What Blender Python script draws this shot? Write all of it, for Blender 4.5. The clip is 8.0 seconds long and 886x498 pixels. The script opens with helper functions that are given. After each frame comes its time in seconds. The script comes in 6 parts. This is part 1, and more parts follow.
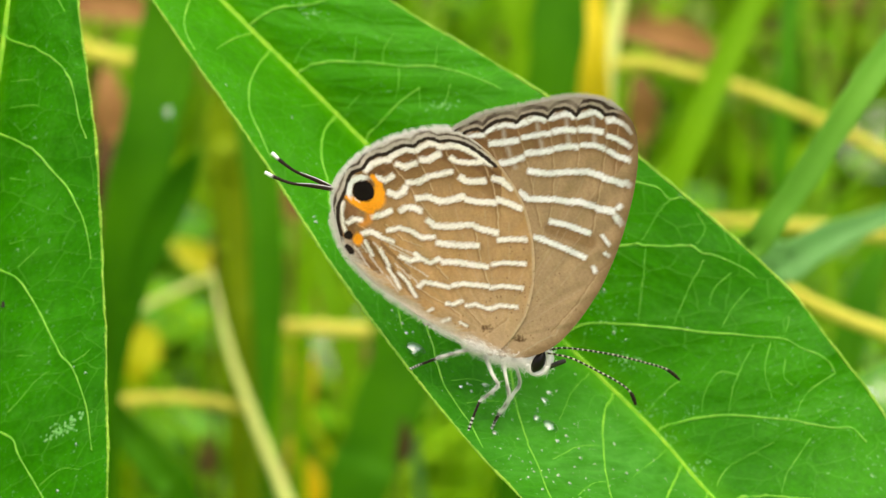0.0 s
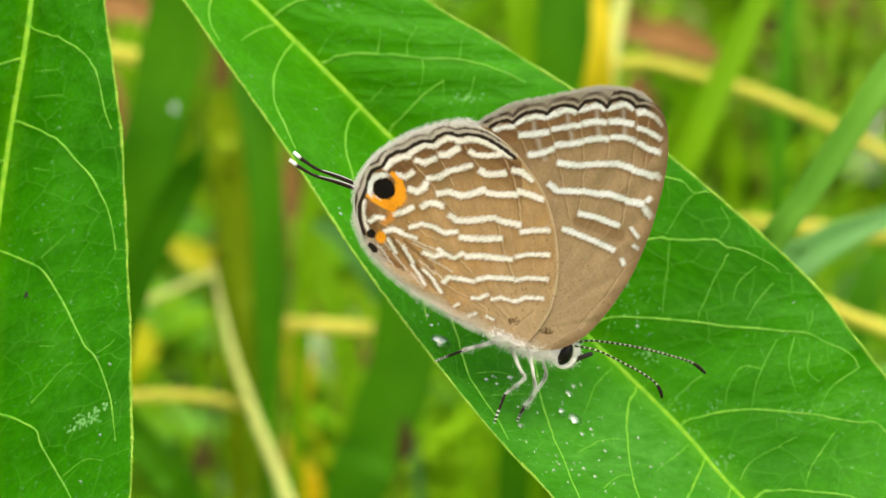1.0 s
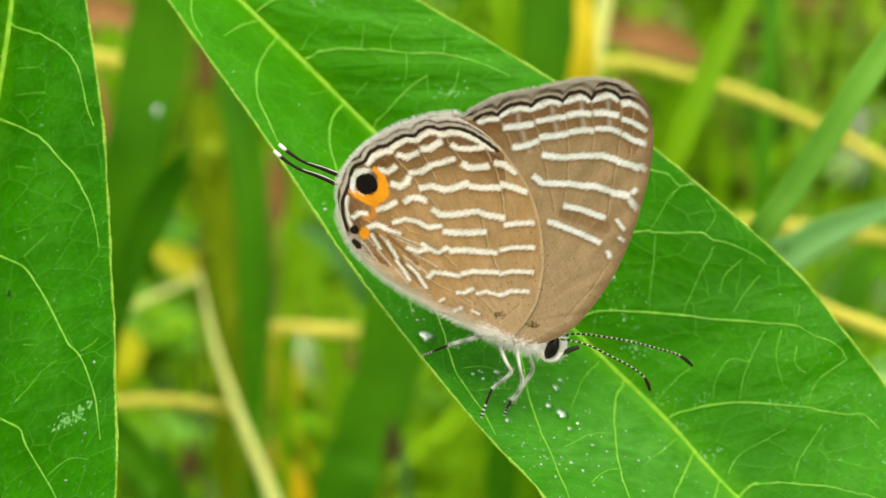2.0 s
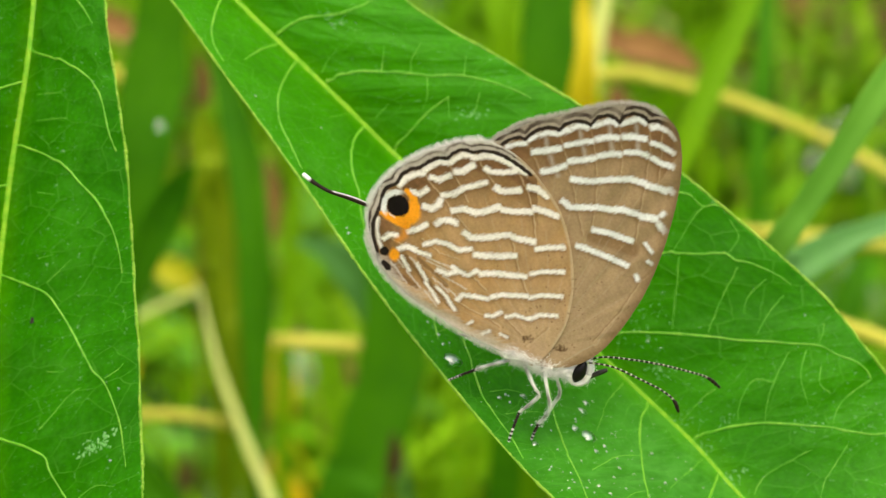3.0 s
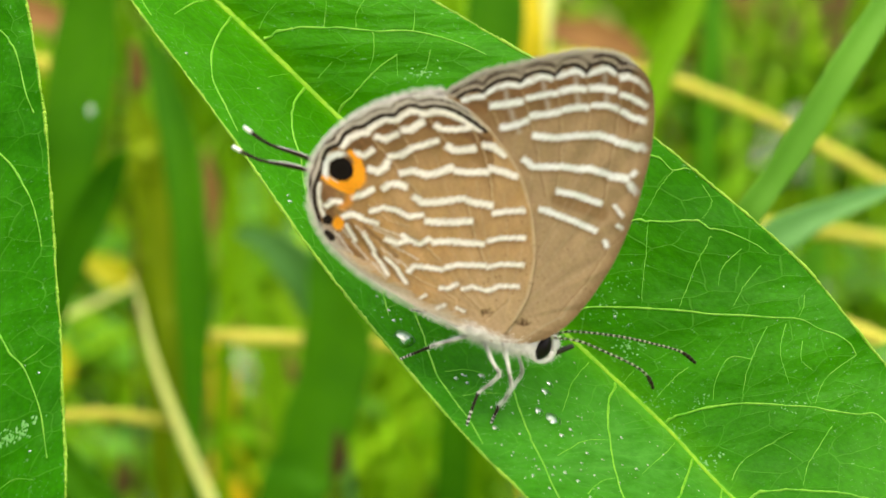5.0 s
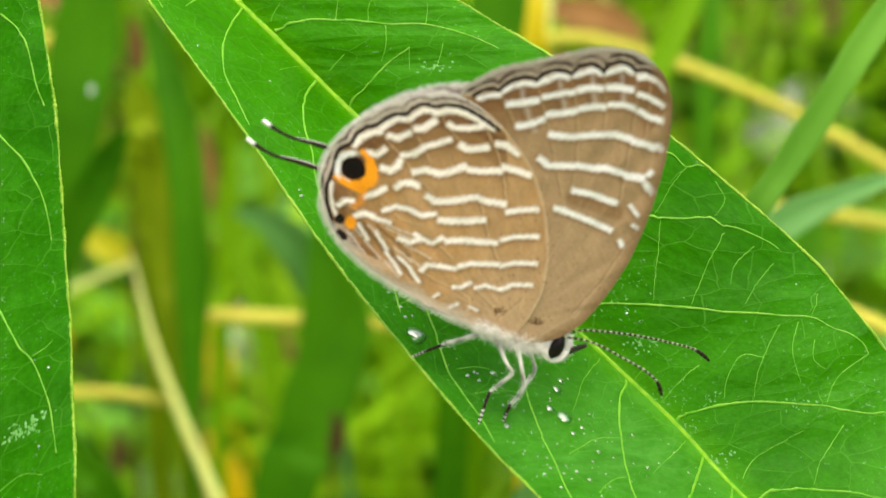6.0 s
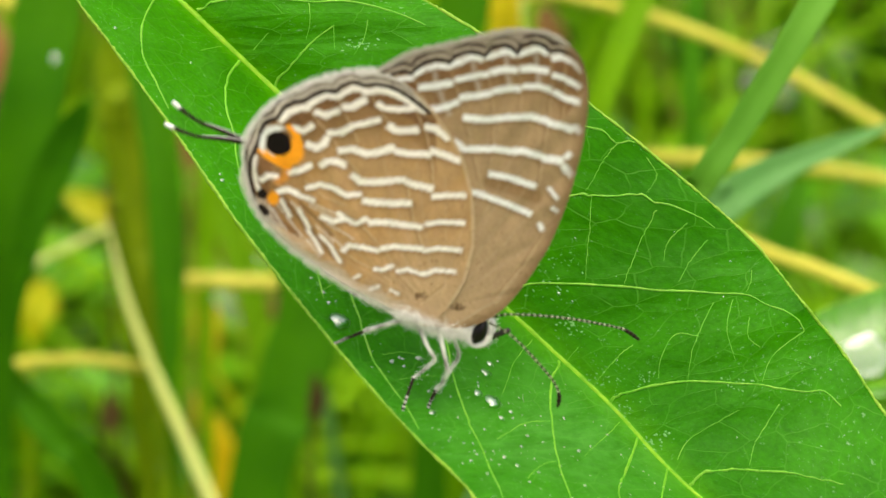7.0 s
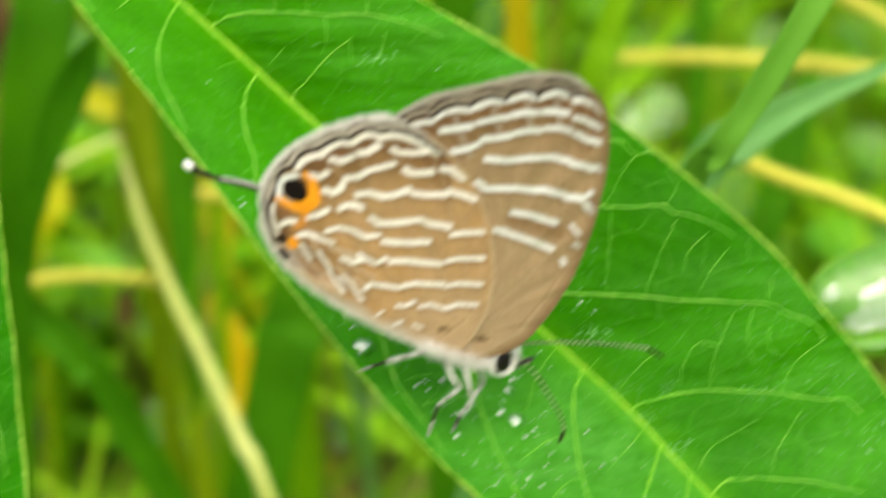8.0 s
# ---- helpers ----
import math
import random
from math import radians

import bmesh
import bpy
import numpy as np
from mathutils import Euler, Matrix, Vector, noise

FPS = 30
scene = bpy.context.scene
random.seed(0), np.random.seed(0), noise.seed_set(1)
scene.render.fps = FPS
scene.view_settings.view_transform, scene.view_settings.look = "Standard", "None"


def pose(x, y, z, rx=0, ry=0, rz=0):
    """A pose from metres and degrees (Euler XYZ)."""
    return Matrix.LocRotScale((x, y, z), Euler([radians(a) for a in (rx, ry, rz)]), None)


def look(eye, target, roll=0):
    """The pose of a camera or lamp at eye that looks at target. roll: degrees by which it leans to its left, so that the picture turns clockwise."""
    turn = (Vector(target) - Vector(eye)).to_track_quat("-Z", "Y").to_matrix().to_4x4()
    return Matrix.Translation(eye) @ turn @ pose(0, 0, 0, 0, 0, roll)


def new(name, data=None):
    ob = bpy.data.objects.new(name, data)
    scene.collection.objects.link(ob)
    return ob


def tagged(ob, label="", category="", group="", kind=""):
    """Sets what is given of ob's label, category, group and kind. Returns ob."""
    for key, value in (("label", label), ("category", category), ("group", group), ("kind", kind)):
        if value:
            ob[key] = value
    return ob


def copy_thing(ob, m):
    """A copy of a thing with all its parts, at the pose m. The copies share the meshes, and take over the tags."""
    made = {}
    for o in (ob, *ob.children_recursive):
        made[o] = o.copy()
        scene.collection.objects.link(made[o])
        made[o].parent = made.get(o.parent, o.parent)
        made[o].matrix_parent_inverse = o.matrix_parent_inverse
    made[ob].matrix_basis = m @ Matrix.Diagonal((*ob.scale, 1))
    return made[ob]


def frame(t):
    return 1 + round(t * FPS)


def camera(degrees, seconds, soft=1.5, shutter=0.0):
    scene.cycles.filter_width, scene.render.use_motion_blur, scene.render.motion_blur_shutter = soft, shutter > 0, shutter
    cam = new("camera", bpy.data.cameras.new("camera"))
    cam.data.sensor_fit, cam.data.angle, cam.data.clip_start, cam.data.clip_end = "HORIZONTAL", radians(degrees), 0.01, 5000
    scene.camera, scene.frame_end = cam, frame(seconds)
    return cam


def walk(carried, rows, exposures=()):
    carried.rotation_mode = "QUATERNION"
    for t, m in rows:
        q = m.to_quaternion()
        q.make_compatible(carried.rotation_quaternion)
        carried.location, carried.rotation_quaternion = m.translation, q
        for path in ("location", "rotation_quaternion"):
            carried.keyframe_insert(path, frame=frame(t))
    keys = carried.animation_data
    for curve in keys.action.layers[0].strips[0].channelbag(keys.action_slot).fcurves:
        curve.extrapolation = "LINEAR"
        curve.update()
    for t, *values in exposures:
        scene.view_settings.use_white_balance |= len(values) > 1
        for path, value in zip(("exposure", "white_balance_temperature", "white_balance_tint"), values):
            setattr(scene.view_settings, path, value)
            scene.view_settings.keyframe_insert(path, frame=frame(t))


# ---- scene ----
# ---- camera: hand-held close-up, about eleven centimetres from the butterfly ----
cam = camera(25.0, 8.0, 1.35, 0.5)
cam.data.dof.use_dof = True
cam.data.dof.focus_distance = 0.107
cam.data.dof.aperture_fstop = 52.0
cam.data.dof.aperture_blades = 0
PATH = [
    (0, pose(0.00000, 0.00000, 0.35000, 60.000, -0.000, 0.000)),
    (0.5, pose(-0.00072, -0.00056, 0.35019, 60.231, -0.260, -0.046)),
    (1, pose(-0.00225, -0.00014, 0.34941, 60.069, -0.466, -0.191)),
    (1.5, pose(-0.00203, -0.00007, 0.34854, 60.127, -0.418, -0.548)),
    (2.8, pose(-0.00395, 0.00033, 0.34875, 60.432, 0.035, -1.171)),
    (3, pose(-0.00450, 0.00077, 0.34935, 60.398, -0.078, -1.404)),
    (3.5, pose(-0.00321, 0.00222, 0.34689, 60.033, -0.413, -1.429)),
    (4, pose(-0.00207, 0.00570, 0.34381, 60.055, -0.174, -1.861)),
    (4.5, pose(-0.00300, 0.00672, 0.34340, 60.103, -0.299, -2.353)),
    (4.7, pose(-0.00485, 0.00702, 0.34311, 60.532, -0.349, -3.040)),
    (5.8, pose(-0.00452, 0.01020, 0.34361, 59.981, -0.644, -3.213)),
    (6, pose(-0.00582, 0.00916, 0.34397, 59.681, -0.964, -3.121)),
    (6.5, pose(-0.00149, 0.01042, 0.34277, 58.990, -0.301, -3.739)),
    (7, pose(-0.00129, 0.01147, 0.34459, 58.183, -0.053, -3.345)),
    (7.1, pose(-0.00184, 0.01222, 0.34556, 57.633, -0.590, -4.136)),
    (7.2, pose(-0.00240, 0.01298, 0.34653, 57.456, -0.915, -4.578)),
    (7.3, pose(-0.00295, 0.01373, 0.34749, 57.722, -0.871, -4.448)),
    (7.4, pose(-0.00351, 0.01449, 0.34846, 56.951, -0.718, -4.136)),
    (7.5, pose(-0.00406, 0.01524, 0.34943, 55.839, -0.330, -3.490)),
    (7.6, pose(-0.00358, 0.01546, 0.35001, 55.133, 0.187, -3.148)),
    (7.7, pose(-0.00310, 0.01567, 0.35059, 54.526, 0.382, -3.276)),
    (7.8, pose(-0.00262, 0.01588, 0.35118, 54.578, 0.057, -4.132)),
    (7.9, pose(-0.00214, 0.01609, 0.35176, 54.579, 0.187, -4.342)),
    (8, pose(-0.00166, 0.01630, 0.35234, 53.709, 0.907, -3.735)),
]
walk(cam, PATH, [(0.0, 0.89, 7000, 2), (1.5, 0.89, 7000, 2), (2.8, 0.77, 7000, 1), (3.5, 0.77, 7000, 1), (4.5, 0.89, 7000, 2),
                 (6.0, 0.89, 7000, 2), (6.5, 0.80, 7000, 2), (7.0, 0.81, 7000, 2), (7.5, 0.96, 7000, 0), (8.0, 1.02, 7000, -1)])

# ---- light: bright overcast sky ----
SUN_UP, SUN_TURN = radians(74), radians(160)
world = bpy.data.worlds.new("sky")
scene.world = world
world.use_nodes = True
wn = world.node_tree.nodes
sky = wn.new("ShaderNodeTexSky")
sky.sky_type = "NISHITA"
sky.sun_disc = False
sky.sun_elevation, sky.sun_rotation = SUN_UP, SUN_TURN
sky.air_density, sky.dust_density, sky.ozone_density = 0.6, 8.0, 0.4
wn["Background"].inputs["Strength"].default_value = 0.15
world.node_tree.links.new(sky.outputs["Color"], wn["Background"].inputs["Color"])
sun = new("sun", bpy.data.lights.new("sun", "SUN"))
sun.data.energy, sun.data.angle, sun.data.color = 0.55, radians(115), (1.0, 0.97, 0.92)
sun.matrix_world = look((0.29 * math.sin(SUN_TURN), 0.29 * math.cos(SUN_TURN), 1.0), (0, 0, 0))

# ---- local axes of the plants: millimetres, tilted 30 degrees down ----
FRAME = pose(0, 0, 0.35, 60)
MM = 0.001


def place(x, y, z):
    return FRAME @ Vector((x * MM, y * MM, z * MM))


# ---- materials ----
def material(name, rough=0.6, spec=0.4, through_light=0.0):
    m = bpy.data.materials.new(name)
    m.use_nodes = True
    t = m.node_tree
    b = t.nodes["Principled BSDF"]
    b.inputs["Roughness"].default_value = rough
    b.inputs["Specular IOR Level"].default_value = spec
    if through_light:
        tr = t.nodes.new("ShaderNodeBsdfTranslucent")
        mix = t.nodes.new("ShaderNodeMixShader")
        mix.inputs[0].default_value = through_light
        t.links.new(b.outputs[0], mix.inputs[1])
        t.links.new(tr.outputs[0], mix.inputs[2])
        t.links.new(mix.outputs[0], t.nodes["Material Output"].inputs[0])
        m["tr"] = tr.name
    return m, t, b


def link_colour(m, t, b, socket):
    t.links.new(socket, b.inputs["Base Color"])
    if "tr" in m:
        t.links.new(socket, t.nodes[m["tr"]].inputs["Color"])


def noise_tex(t, scale, detail=4, rough=0.55, coords=None):
    n = t.nodes.new("ShaderNodeTexNoise")
    n.inputs["Scale"].default_value = scale
    n.inputs["Detail"].default_value = detail
    n.inputs["Roughness"].default_value = rough
    if coords:
        t.links.new(coords, n.inputs["Vector"])
    return n.outputs["Fac"]


def ramp(t, fac, *stops):
    r = t.nodes.new("ShaderNodeValToRGB")
    e = r.color_ramp.elements
    while len(e) < len(stops):
        e.new(0.5)
    for k, (p, c) in zip(e, stops):
        k.position, k.color = p, (*c, 1)
    t.links.new(fac, r.inputs[0])
    return r.outputs[0]


def mixed(t, fac, a, b, kind="MIX"):
    x = t.nodes.new("ShaderNodeMix")
    x.data_type, x.blend_type = "RGBA", kind
    for value, i in ((fac, 0), (a, 6), (b, 7)):
        if isinstance(value, (int, float)):
            x.inputs[i].default_value = value
        elif isinstance(value, tuple):
            x.inputs[i].default_value = (*value, 1)
        else:
            t.links.new(value, x.inputs[i])
    return x.outputs[2]


def sums(t, kind, a, b=0.0):
    x = t.nodes.new("ShaderNodeMath")
    x.operation = kind
    for value, i in ((a, 0), (b, 1)):
        if isinstance(value, (int, float)):
            x.inputs[i].default_value = value
        else:
            t.links.new(value, x.inputs[i])
    return x.outputs[0]


def bump(t, b, height, strength, metres):
    n = t.nodes.new("ShaderNodeBump")
    n.inputs["Strength"].default_value = strength
    n.inputs["Distance"].default_value = metres
    t.links.new(height, n.inputs["Height"])
    t.links.new(n.outputs[0], b.inputs["Normal"])


def object_coords(t):
    return t.nodes.new("ShaderNodeTexCoord").outputs["Object"]


def plain(name, dark, light, scale, rough=0.6, spec=0.4, through_light=0.0, per_piece=0.0, relief=0.0):
    """A two-tone mottled surface; per_piece: how far single pieces differ in lightness."""
    m, t, b = material(name, rough, spec, through_light)
    co = object_coords(t)
    n = noise_tex(t, scale, 5, 0.6, co)
    col = ramp(t, n, (0.3, dark), (0.7, light))
    if per_piece:
        g = t.nodes.new("ShaderNodeNewGeometry")
        oi = t.nodes.new("ShaderNodeObjectInfo")
        k = sums(t, "FRACT", sums(t, "ADD", g.outputs["Random Per Island"], oi.outputs["Random"]))
        low, high = 1 - per_piece, 1 + per_piece * 0.6
        col = mixed(t, 1.0, col, ramp(t, k, (0.0, (low, low, low)), (1.0, (high, high, high * 0.9))), "MULTIPLY")
    link_colour(m, t, b, col)
    if relief:
        bump(t, b, noise_tex(t, scale * 6, 3, 0.6, co), 0.5, relief)
    return m


def leaf_material(name, deep, bright, rib, gloss, lit_base=0.0):
    """A broad leaf: paler beside the midrib, a net of fine veins, dust, dried dew and painted sky sheen."""
    m, t, b = material(name, gloss, 0.1, 0.42)
    uv = t.nodes.new("ShaderNodeUVMap").outputs[0]
    sep = t.nodes.new("ShaderNodeSeparateXYZ")
    t.links.new(uv, sep.inputs[0])
    across = sums(t, "ABSOLUTE", sep.outputs[1])
    large = noise_tex(t, 0.16, 4, 0.6, uv)
    fine = noise_tex(t, 3.0, 4, 0.6, uv)
    col = ramp(t, large, (0.3, deep), (0.72, bright))
    # colour brightened towards its base to offset shading; paler beside the midrib
    along = sums(t, "MULTIPLY", sep.outputs[0], 0.012)
    col = mixed(t, ramp(t, along, (0.2, (lit_base,) * 3), (0.55, (0.0, 0.0, 0.0))), col, (0.085, 0.44, 0.004))
    near_rib = ramp(t, sums(t, "MULTIPLY", across, 0.4), (0.0, (0.8, 0.8, 0.8)), (0.12, (0.4, 0.4, 0.4)), (0.6, (0.0, 0.0, 0.0)))
    col = mixed(t, near_rib, col, rib)
    blotch = noise_tex(t, 0.75, 5, 0.7, uv)
    col = mixed(t, 0.22, col, ramp(t, blotch, (0.32, (0.5, 0.56, 0.5)), (0.68, (1.35, 1.3, 1.2))), "MULTIPLY")
    col = mixed(t, 0.24, col, ramp(t, fine, (0.3, (0.4, 0.4, 0.4)), (0.7, (1.3, 1.3, 1.3))), "MULTIPLY")
    # net of tertiary veins
    warp = t.nodes.new("ShaderNodeVectorMath")
    warp.operation = "MULTIPLY_ADD"
    nz = t.nodes.new("ShaderNodeTexNoise")
    nz.inputs["Scale"].default_value = 0.5
    t.links.new(uv, nz.inputs["Vector"])
    t.links.new(nz.outputs["Color"], warp.inputs[0])
    warp.inputs[1].default_value = (0.8, 0.8, 0)
    t.links.new(uv, warp.inputs[2])
    mapping = t.nodes.new("ShaderNodeMapping")
    mapping.inputs["Scale"].default_value = (0.62, 0.4, 1)
    mapping.inputs["Rotation"].default_value = (0, 0, radians(20))
    t.links.new(warp.outputs[0], mapping.inputs[0])
    vor = t.nodes.new("ShaderNodeTexVoronoi")
    vor.feature = "DISTANCE_TO_EDGE"
    vor.voronoi_dimensions = "2D"
    vor.inputs["Scale"].default_value = 1.0
    t.links.new(mapping.outputs[0], vor.inputs["Vector"])
    net = ramp(t, vor.outputs[0], (0.0, (1, 1, 1)), (0.028, (0, 0, 0)))
    patchy = ramp(t, noise_tex(t, 0.4, 2, 0.5, uv), (0.34, (0.06, 0.06, 0.06)), (0.66, (0.34, 0.34, 0.34)))
    net = mixed(t, 1.0, net, patchy, "MULTIPLY")
    col = mixed(t, net, col, (0.19, 0.53, 0.06))
    # grey bloom of dried drops and dust
    dust = ramp(t, noise_tex(t, 2.2, 6, 0.75, uv), (0.6, (0, 0, 0)), (0.68, (0.7, 0.7, 0.7)))
    grains = ramp(t, noise_tex(t, 5.5, 3, 0.6, uv), (0.66, (0, 0, 0)), (0.72, (0.5, 0.5, 0.5)))
    dust = mixed(t, 1.0, dust, grains, "LIGHTEN")
    where = ramp(t, noise_tex(t, 0.16, 3, 0.6, uv), (0.44, (0.12, 0.12, 0.12)), (0.6, (1, 1, 1)))
    col = mixed(t, mixed(t, 1.0, dust, where, "MULTIPLY"), col, (0.4, 0.62, 0.34))
    # thin dried film of moisture mid-leaf, painted extra pale to offset the butterfly's shadow
    if lit_base:
        gap = t.nodes.new("ShaderNodeVectorMath")
        gap.operation = "DISTANCE"
        t.links.new(uv, gap.inputs[0])
        gap.inputs[1].default_value = (57.0, -4.0, 0)
        film = ramp(t, sums(t, "MULTIPLY", gap.outputs["Value"], 0.07), (0.05, (0.75, 0.75, 0.75)), (0.9, (0.0, 0.0, 0.0)))
        film = mixed(t, 1.0, film, ramp(t, noise_tex(t, 0.5, 5, 0.7, uv), (0.35, (0.3, 0.3, 0.3)), (0.62, (1, 1, 1))), "MULTIPLY")
        film = mixed(t, 1.0, film, ramp(t, sums(t, "ADD", sums(t, "MULTIPLY", sep.outputs[1], 0.2), 0.5), (0.45, (1, 1, 1)), (0.62, (0.25, 0.25, 0.25))), "MULTIPLY")
        col = mixed(t, film, col, (0.125, 0.44, 0.065))
    # bluish reflection of the sky painted in faint broad patches
    sky_sheen = ramp(t, noise_tex(t, 0.3, 5, 0.7, uv), (0.5, (0, 0, 0)), (0.75, (0.35, 0.35, 0.35)))
    col = mixed(t, sky_sheen, col, (0.1, 0.39, 0.035))
    link_colour(m, t, b, col)
    quilt = sums(t, "MINIMUM", vor.outputs[0], 0.35)
    h = sums(t, "ADD", sums(t, "ADD", sums(t, "MULTIPLY", net, 0.6), sums(t, "MULTIPLY", fine, 0.25)), sums(t, "MULTIPLY", quilt, 1.3))
    bump(t, b, h, 0.6, 0.00018)
    rg = ramp(t, noise_tex(t, 0.7, 4, 0.6, uv), (0.35, (gloss - 0.08,) * 3), (0.7, (gloss + 0.16,) * 3))
    t.links.new(rg, b.inputs["Roughness"])
    return m


def pattern_material(name, rough, through_light, grain):
    """Scales whose colours lie in the mesh's pattern layer, with a fine grain of single scales."""
    m, t, b = material(name, rough, 0.12, through_light)
    a = t.nodes.new("ShaderNodeAttribute")
    a.attribute_name = "pattern"
    co = object_coords(t)
    n1 = noise_tex(t, 7000, 2, 0.5, co)
    n2 = noise_tex(t, 900, 4, 0.6, co)
    col = mixed(t, grain, a.outputs["Color"], ramp(t, n1, (0.3, (0.35, 0.33, 0.3)), (0.7, (1.4, 1.4, 1.4))), "MULTIPLY")
    col = mixed(t, grain * 0.8, col, ramp(t, n2, (0.3, (0.6, 0.58, 0.55)), (0.7, (1.25, 1.22, 1.18))), "MULTIPLY")
    link_colour(m, t, b, col)
    bump(t, b, n1, 0.4, 0.00002)
    return m


LEAF = leaf_material("leaf_green", (0.024, 0.178, 0.001), (0.05, 0.308, 0.002), (0.13, 0.47, 0.004), 0.42, 0.38)
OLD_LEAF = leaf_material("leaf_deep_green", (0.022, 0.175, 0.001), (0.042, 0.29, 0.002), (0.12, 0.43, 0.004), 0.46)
SHINY = leaf_material("leaf_shiny", (0.08, 0.31, 0.008), (0.13, 0.4, 0.012), (0.18, 0.46, 0.02), 0.15)
SHINY.node_tree.nodes["Principled BSDF"].inputs["Coat Weight"].default_value = 0.4
SHINY.node_tree.nodes["Principled BSDF"].inputs["Coat Roughness"].default_value = 0.08
SHINY.node_tree.nodes["Principled BSDF"].inputs["Specular IOR Level"].default_value = 0.5
RIB = plain("leaf_rib", (0.13, 0.41, 0.008), (0.28, 0.53, 0.022), 1500, 0.5, 0.3, 0.2, 0.0, 0.00006)
VEIN = plain("leaf_vein", (0.1, 0.42, 0.012), (0.25, 0.56, 0.05), 1600, 0.45, 0.4, 0.2)
NET = plain("leaf_net", (0.09, 0.42, 0.012), (0.28, 0.6, 0.07), 1200, 0.5, 0.3, 0.3)
MARGIN = plain("leaf_margin", (0.17, 0.44, 0.02), (0.4, 0.62, 0.07), 1500, 0.45, 0.4, 0.3)
MID = plain("blade_green", (0.035, 0.17, 0.002), (0.08, 0.28, 0.004), 60, 0.6, 0.15, 0.35)
LIME = plain("blade_lime", (0.14, 0.34, 0.004), (0.22, 0.46, 0.006), 60, 0.6, 0.15, 0.4)
BLUEGREEN = plain("blade_bluegreen", (0.1, 0.29, 0.06), (0.16, 0.38, 0.11), 60, 0.5, 0.25, 0.3)
MEADOW = plain("blade_meadow", (0.1, 0.3, 0.025), (0.16, 0.4, 0.04), 60, 0.55, 0.2, 0.3)
YELLOWGREEN = plain("leaf_yellow_green", (0.38, 0.44, 0.006), (0.62, 0.6, 0.012), 60, 0.5, 0.3, 0.35)
RUSSET = plain("leaf_russet", (0.16, 0.08, 0.022), (0.42, 0.22, 0.075), 45, 0.7, 0.25, 0.2)
OLIVE = plain("stalk_olive", (0.13, 0.24, 0.003), (0.26, 0.36, 0.006), 50, 0.6, 0.15, 0.25)
YELLOW = plain("runner_yellow", (0.46, 0.45, 0.04), (0.72, 0.68, 0.12), 50, 0.6, 0.2, 0.2)
STRAW = plain("straw", (0.56, 0.63, 0.15), (0.76, 0.8, 0.3), 50, 0.55, 0.4, 0.2)
YELLOWLEAF = plain("leaf_yellow", (0.6, 0.5, 0.01), (0.85, 0.72, 0.02), 50, 0.5, 0.4, 0.35)
ORANGELEAF = plain("leaf_orange", (0.68, 0.47, 0.006), (0.86, 0.7, 0.012), 50, 0.5, 0.4, 0.3)
GRASS = plain("grass_mixed", (0.14, 0.4, 0.006), (0.35, 0.6, 0.016), 12, 0.6, 0.2, 0.4, 0.5)
LITTER = plain("litter_brown", (0.075, 0.04, 0.01), (0.24, 0.13, 0.032), 40, 0.7, 0.3, 0.1, 0.6)
COVER = plain("cover_green", (0.05, 0.22, 0.008), (0.17, 0.42, 0.025), 20, 0.15, 0.6, 0.3, 0.6)
WING = pattern_material("wing_scales", 0.75, 0.1, 0.13)
BANDED = pattern_material("banded_chitin", 0.45, 0.0, 0.15)
FUR = plain("fur_white", (0.7, 0.68, 0.65), (0.88, 0.87, 0.85), 3000, 0.8, 0.2, 0.15)
FRINGE = pattern_material("fringe_scales", 0.8, 0.12, 0.05)
EYE = plain("eye_black", (0.004, 0.003, 0.004), (0.01, 0.008, 0.008), 3000, 0.3, 0.2)
DARK = plain("chitin_dark", (0.012, 0.01, 0.01), (0.03, 0.025, 0.02), 3000, 0.4, 0.4)


def water_material(name, least, most, rough):
    """Water on a leaf: clear in the middle, mirroring the sky towards its rim."""
    m, t, b = material(name, rough, 1.0)
    b.inputs["Base Color"].default_value = (0.96, 0.98, 0.97, 1)
    b.inputs["Metallic"].default_value = 1.0
    clear = t.nodes.new("ShaderNodeBsdfTransparent")
    clear.inputs["Color"].default_value = (0.96, 0.99, 0.95, 1)
    fresnel = t.nodes.new("ShaderNodeFresnel")
    fresnel.inputs["IOR"].default_value = 1.25
    up = t.nodes.new("ShaderNodeSeparateXYZ")
    t.links.new(t.nodes.new("ShaderNodeNewGeometry").outputs["Normal"], up.inputs[0])
    # upward faces get extra mirror in noisy patches, painting in the sky's glints
    wavy = sums(t, "ADD", up.outputs[2], sums(t, "MULTIPLY", sums(t, "SUBTRACT", noise_tex(t, 1.4, 2, 0.5, object_coords(t)), 0.5), 0.9))
    glint = ramp(t, wavy, (0.74, (least,) * 3), (0.84, (most,) * 3))
    gloss = sums(t, "MINIMUM", sums(t, "ADD", fresnel.outputs[0], glint), 0.95)
    mix = t.nodes.new("ShaderNodeMixShader")
    t.links.new(gloss, mix.inputs[0])
    t.links.new(clear.outputs[0], mix.inputs[1])
    t.links.new(b.outputs[0], mix.inputs[2])
    t.links.new(mix.outputs[0], t.nodes["Material Output"].inputs[0])
    return m


WATER = water_material("water", 0.12, 0.45, 0.32)
CLEAR = water_material("water_clear", 0.03, 0.42, 0.28)
HIGHLIGHT = water_material("water_film", 0.1, 0.22, 0.4)
SMEAR = plain("dried_film", (0.1, 0.36, 0.06), (0.21, 0.47, 0.15), 4000, 0.6, 0.3, 0.2)
DIRT = plain("dirt", (0.01, 0.012, 0.008), (0.03, 0.03, 0.02), 4000, 0.8, 0.2)

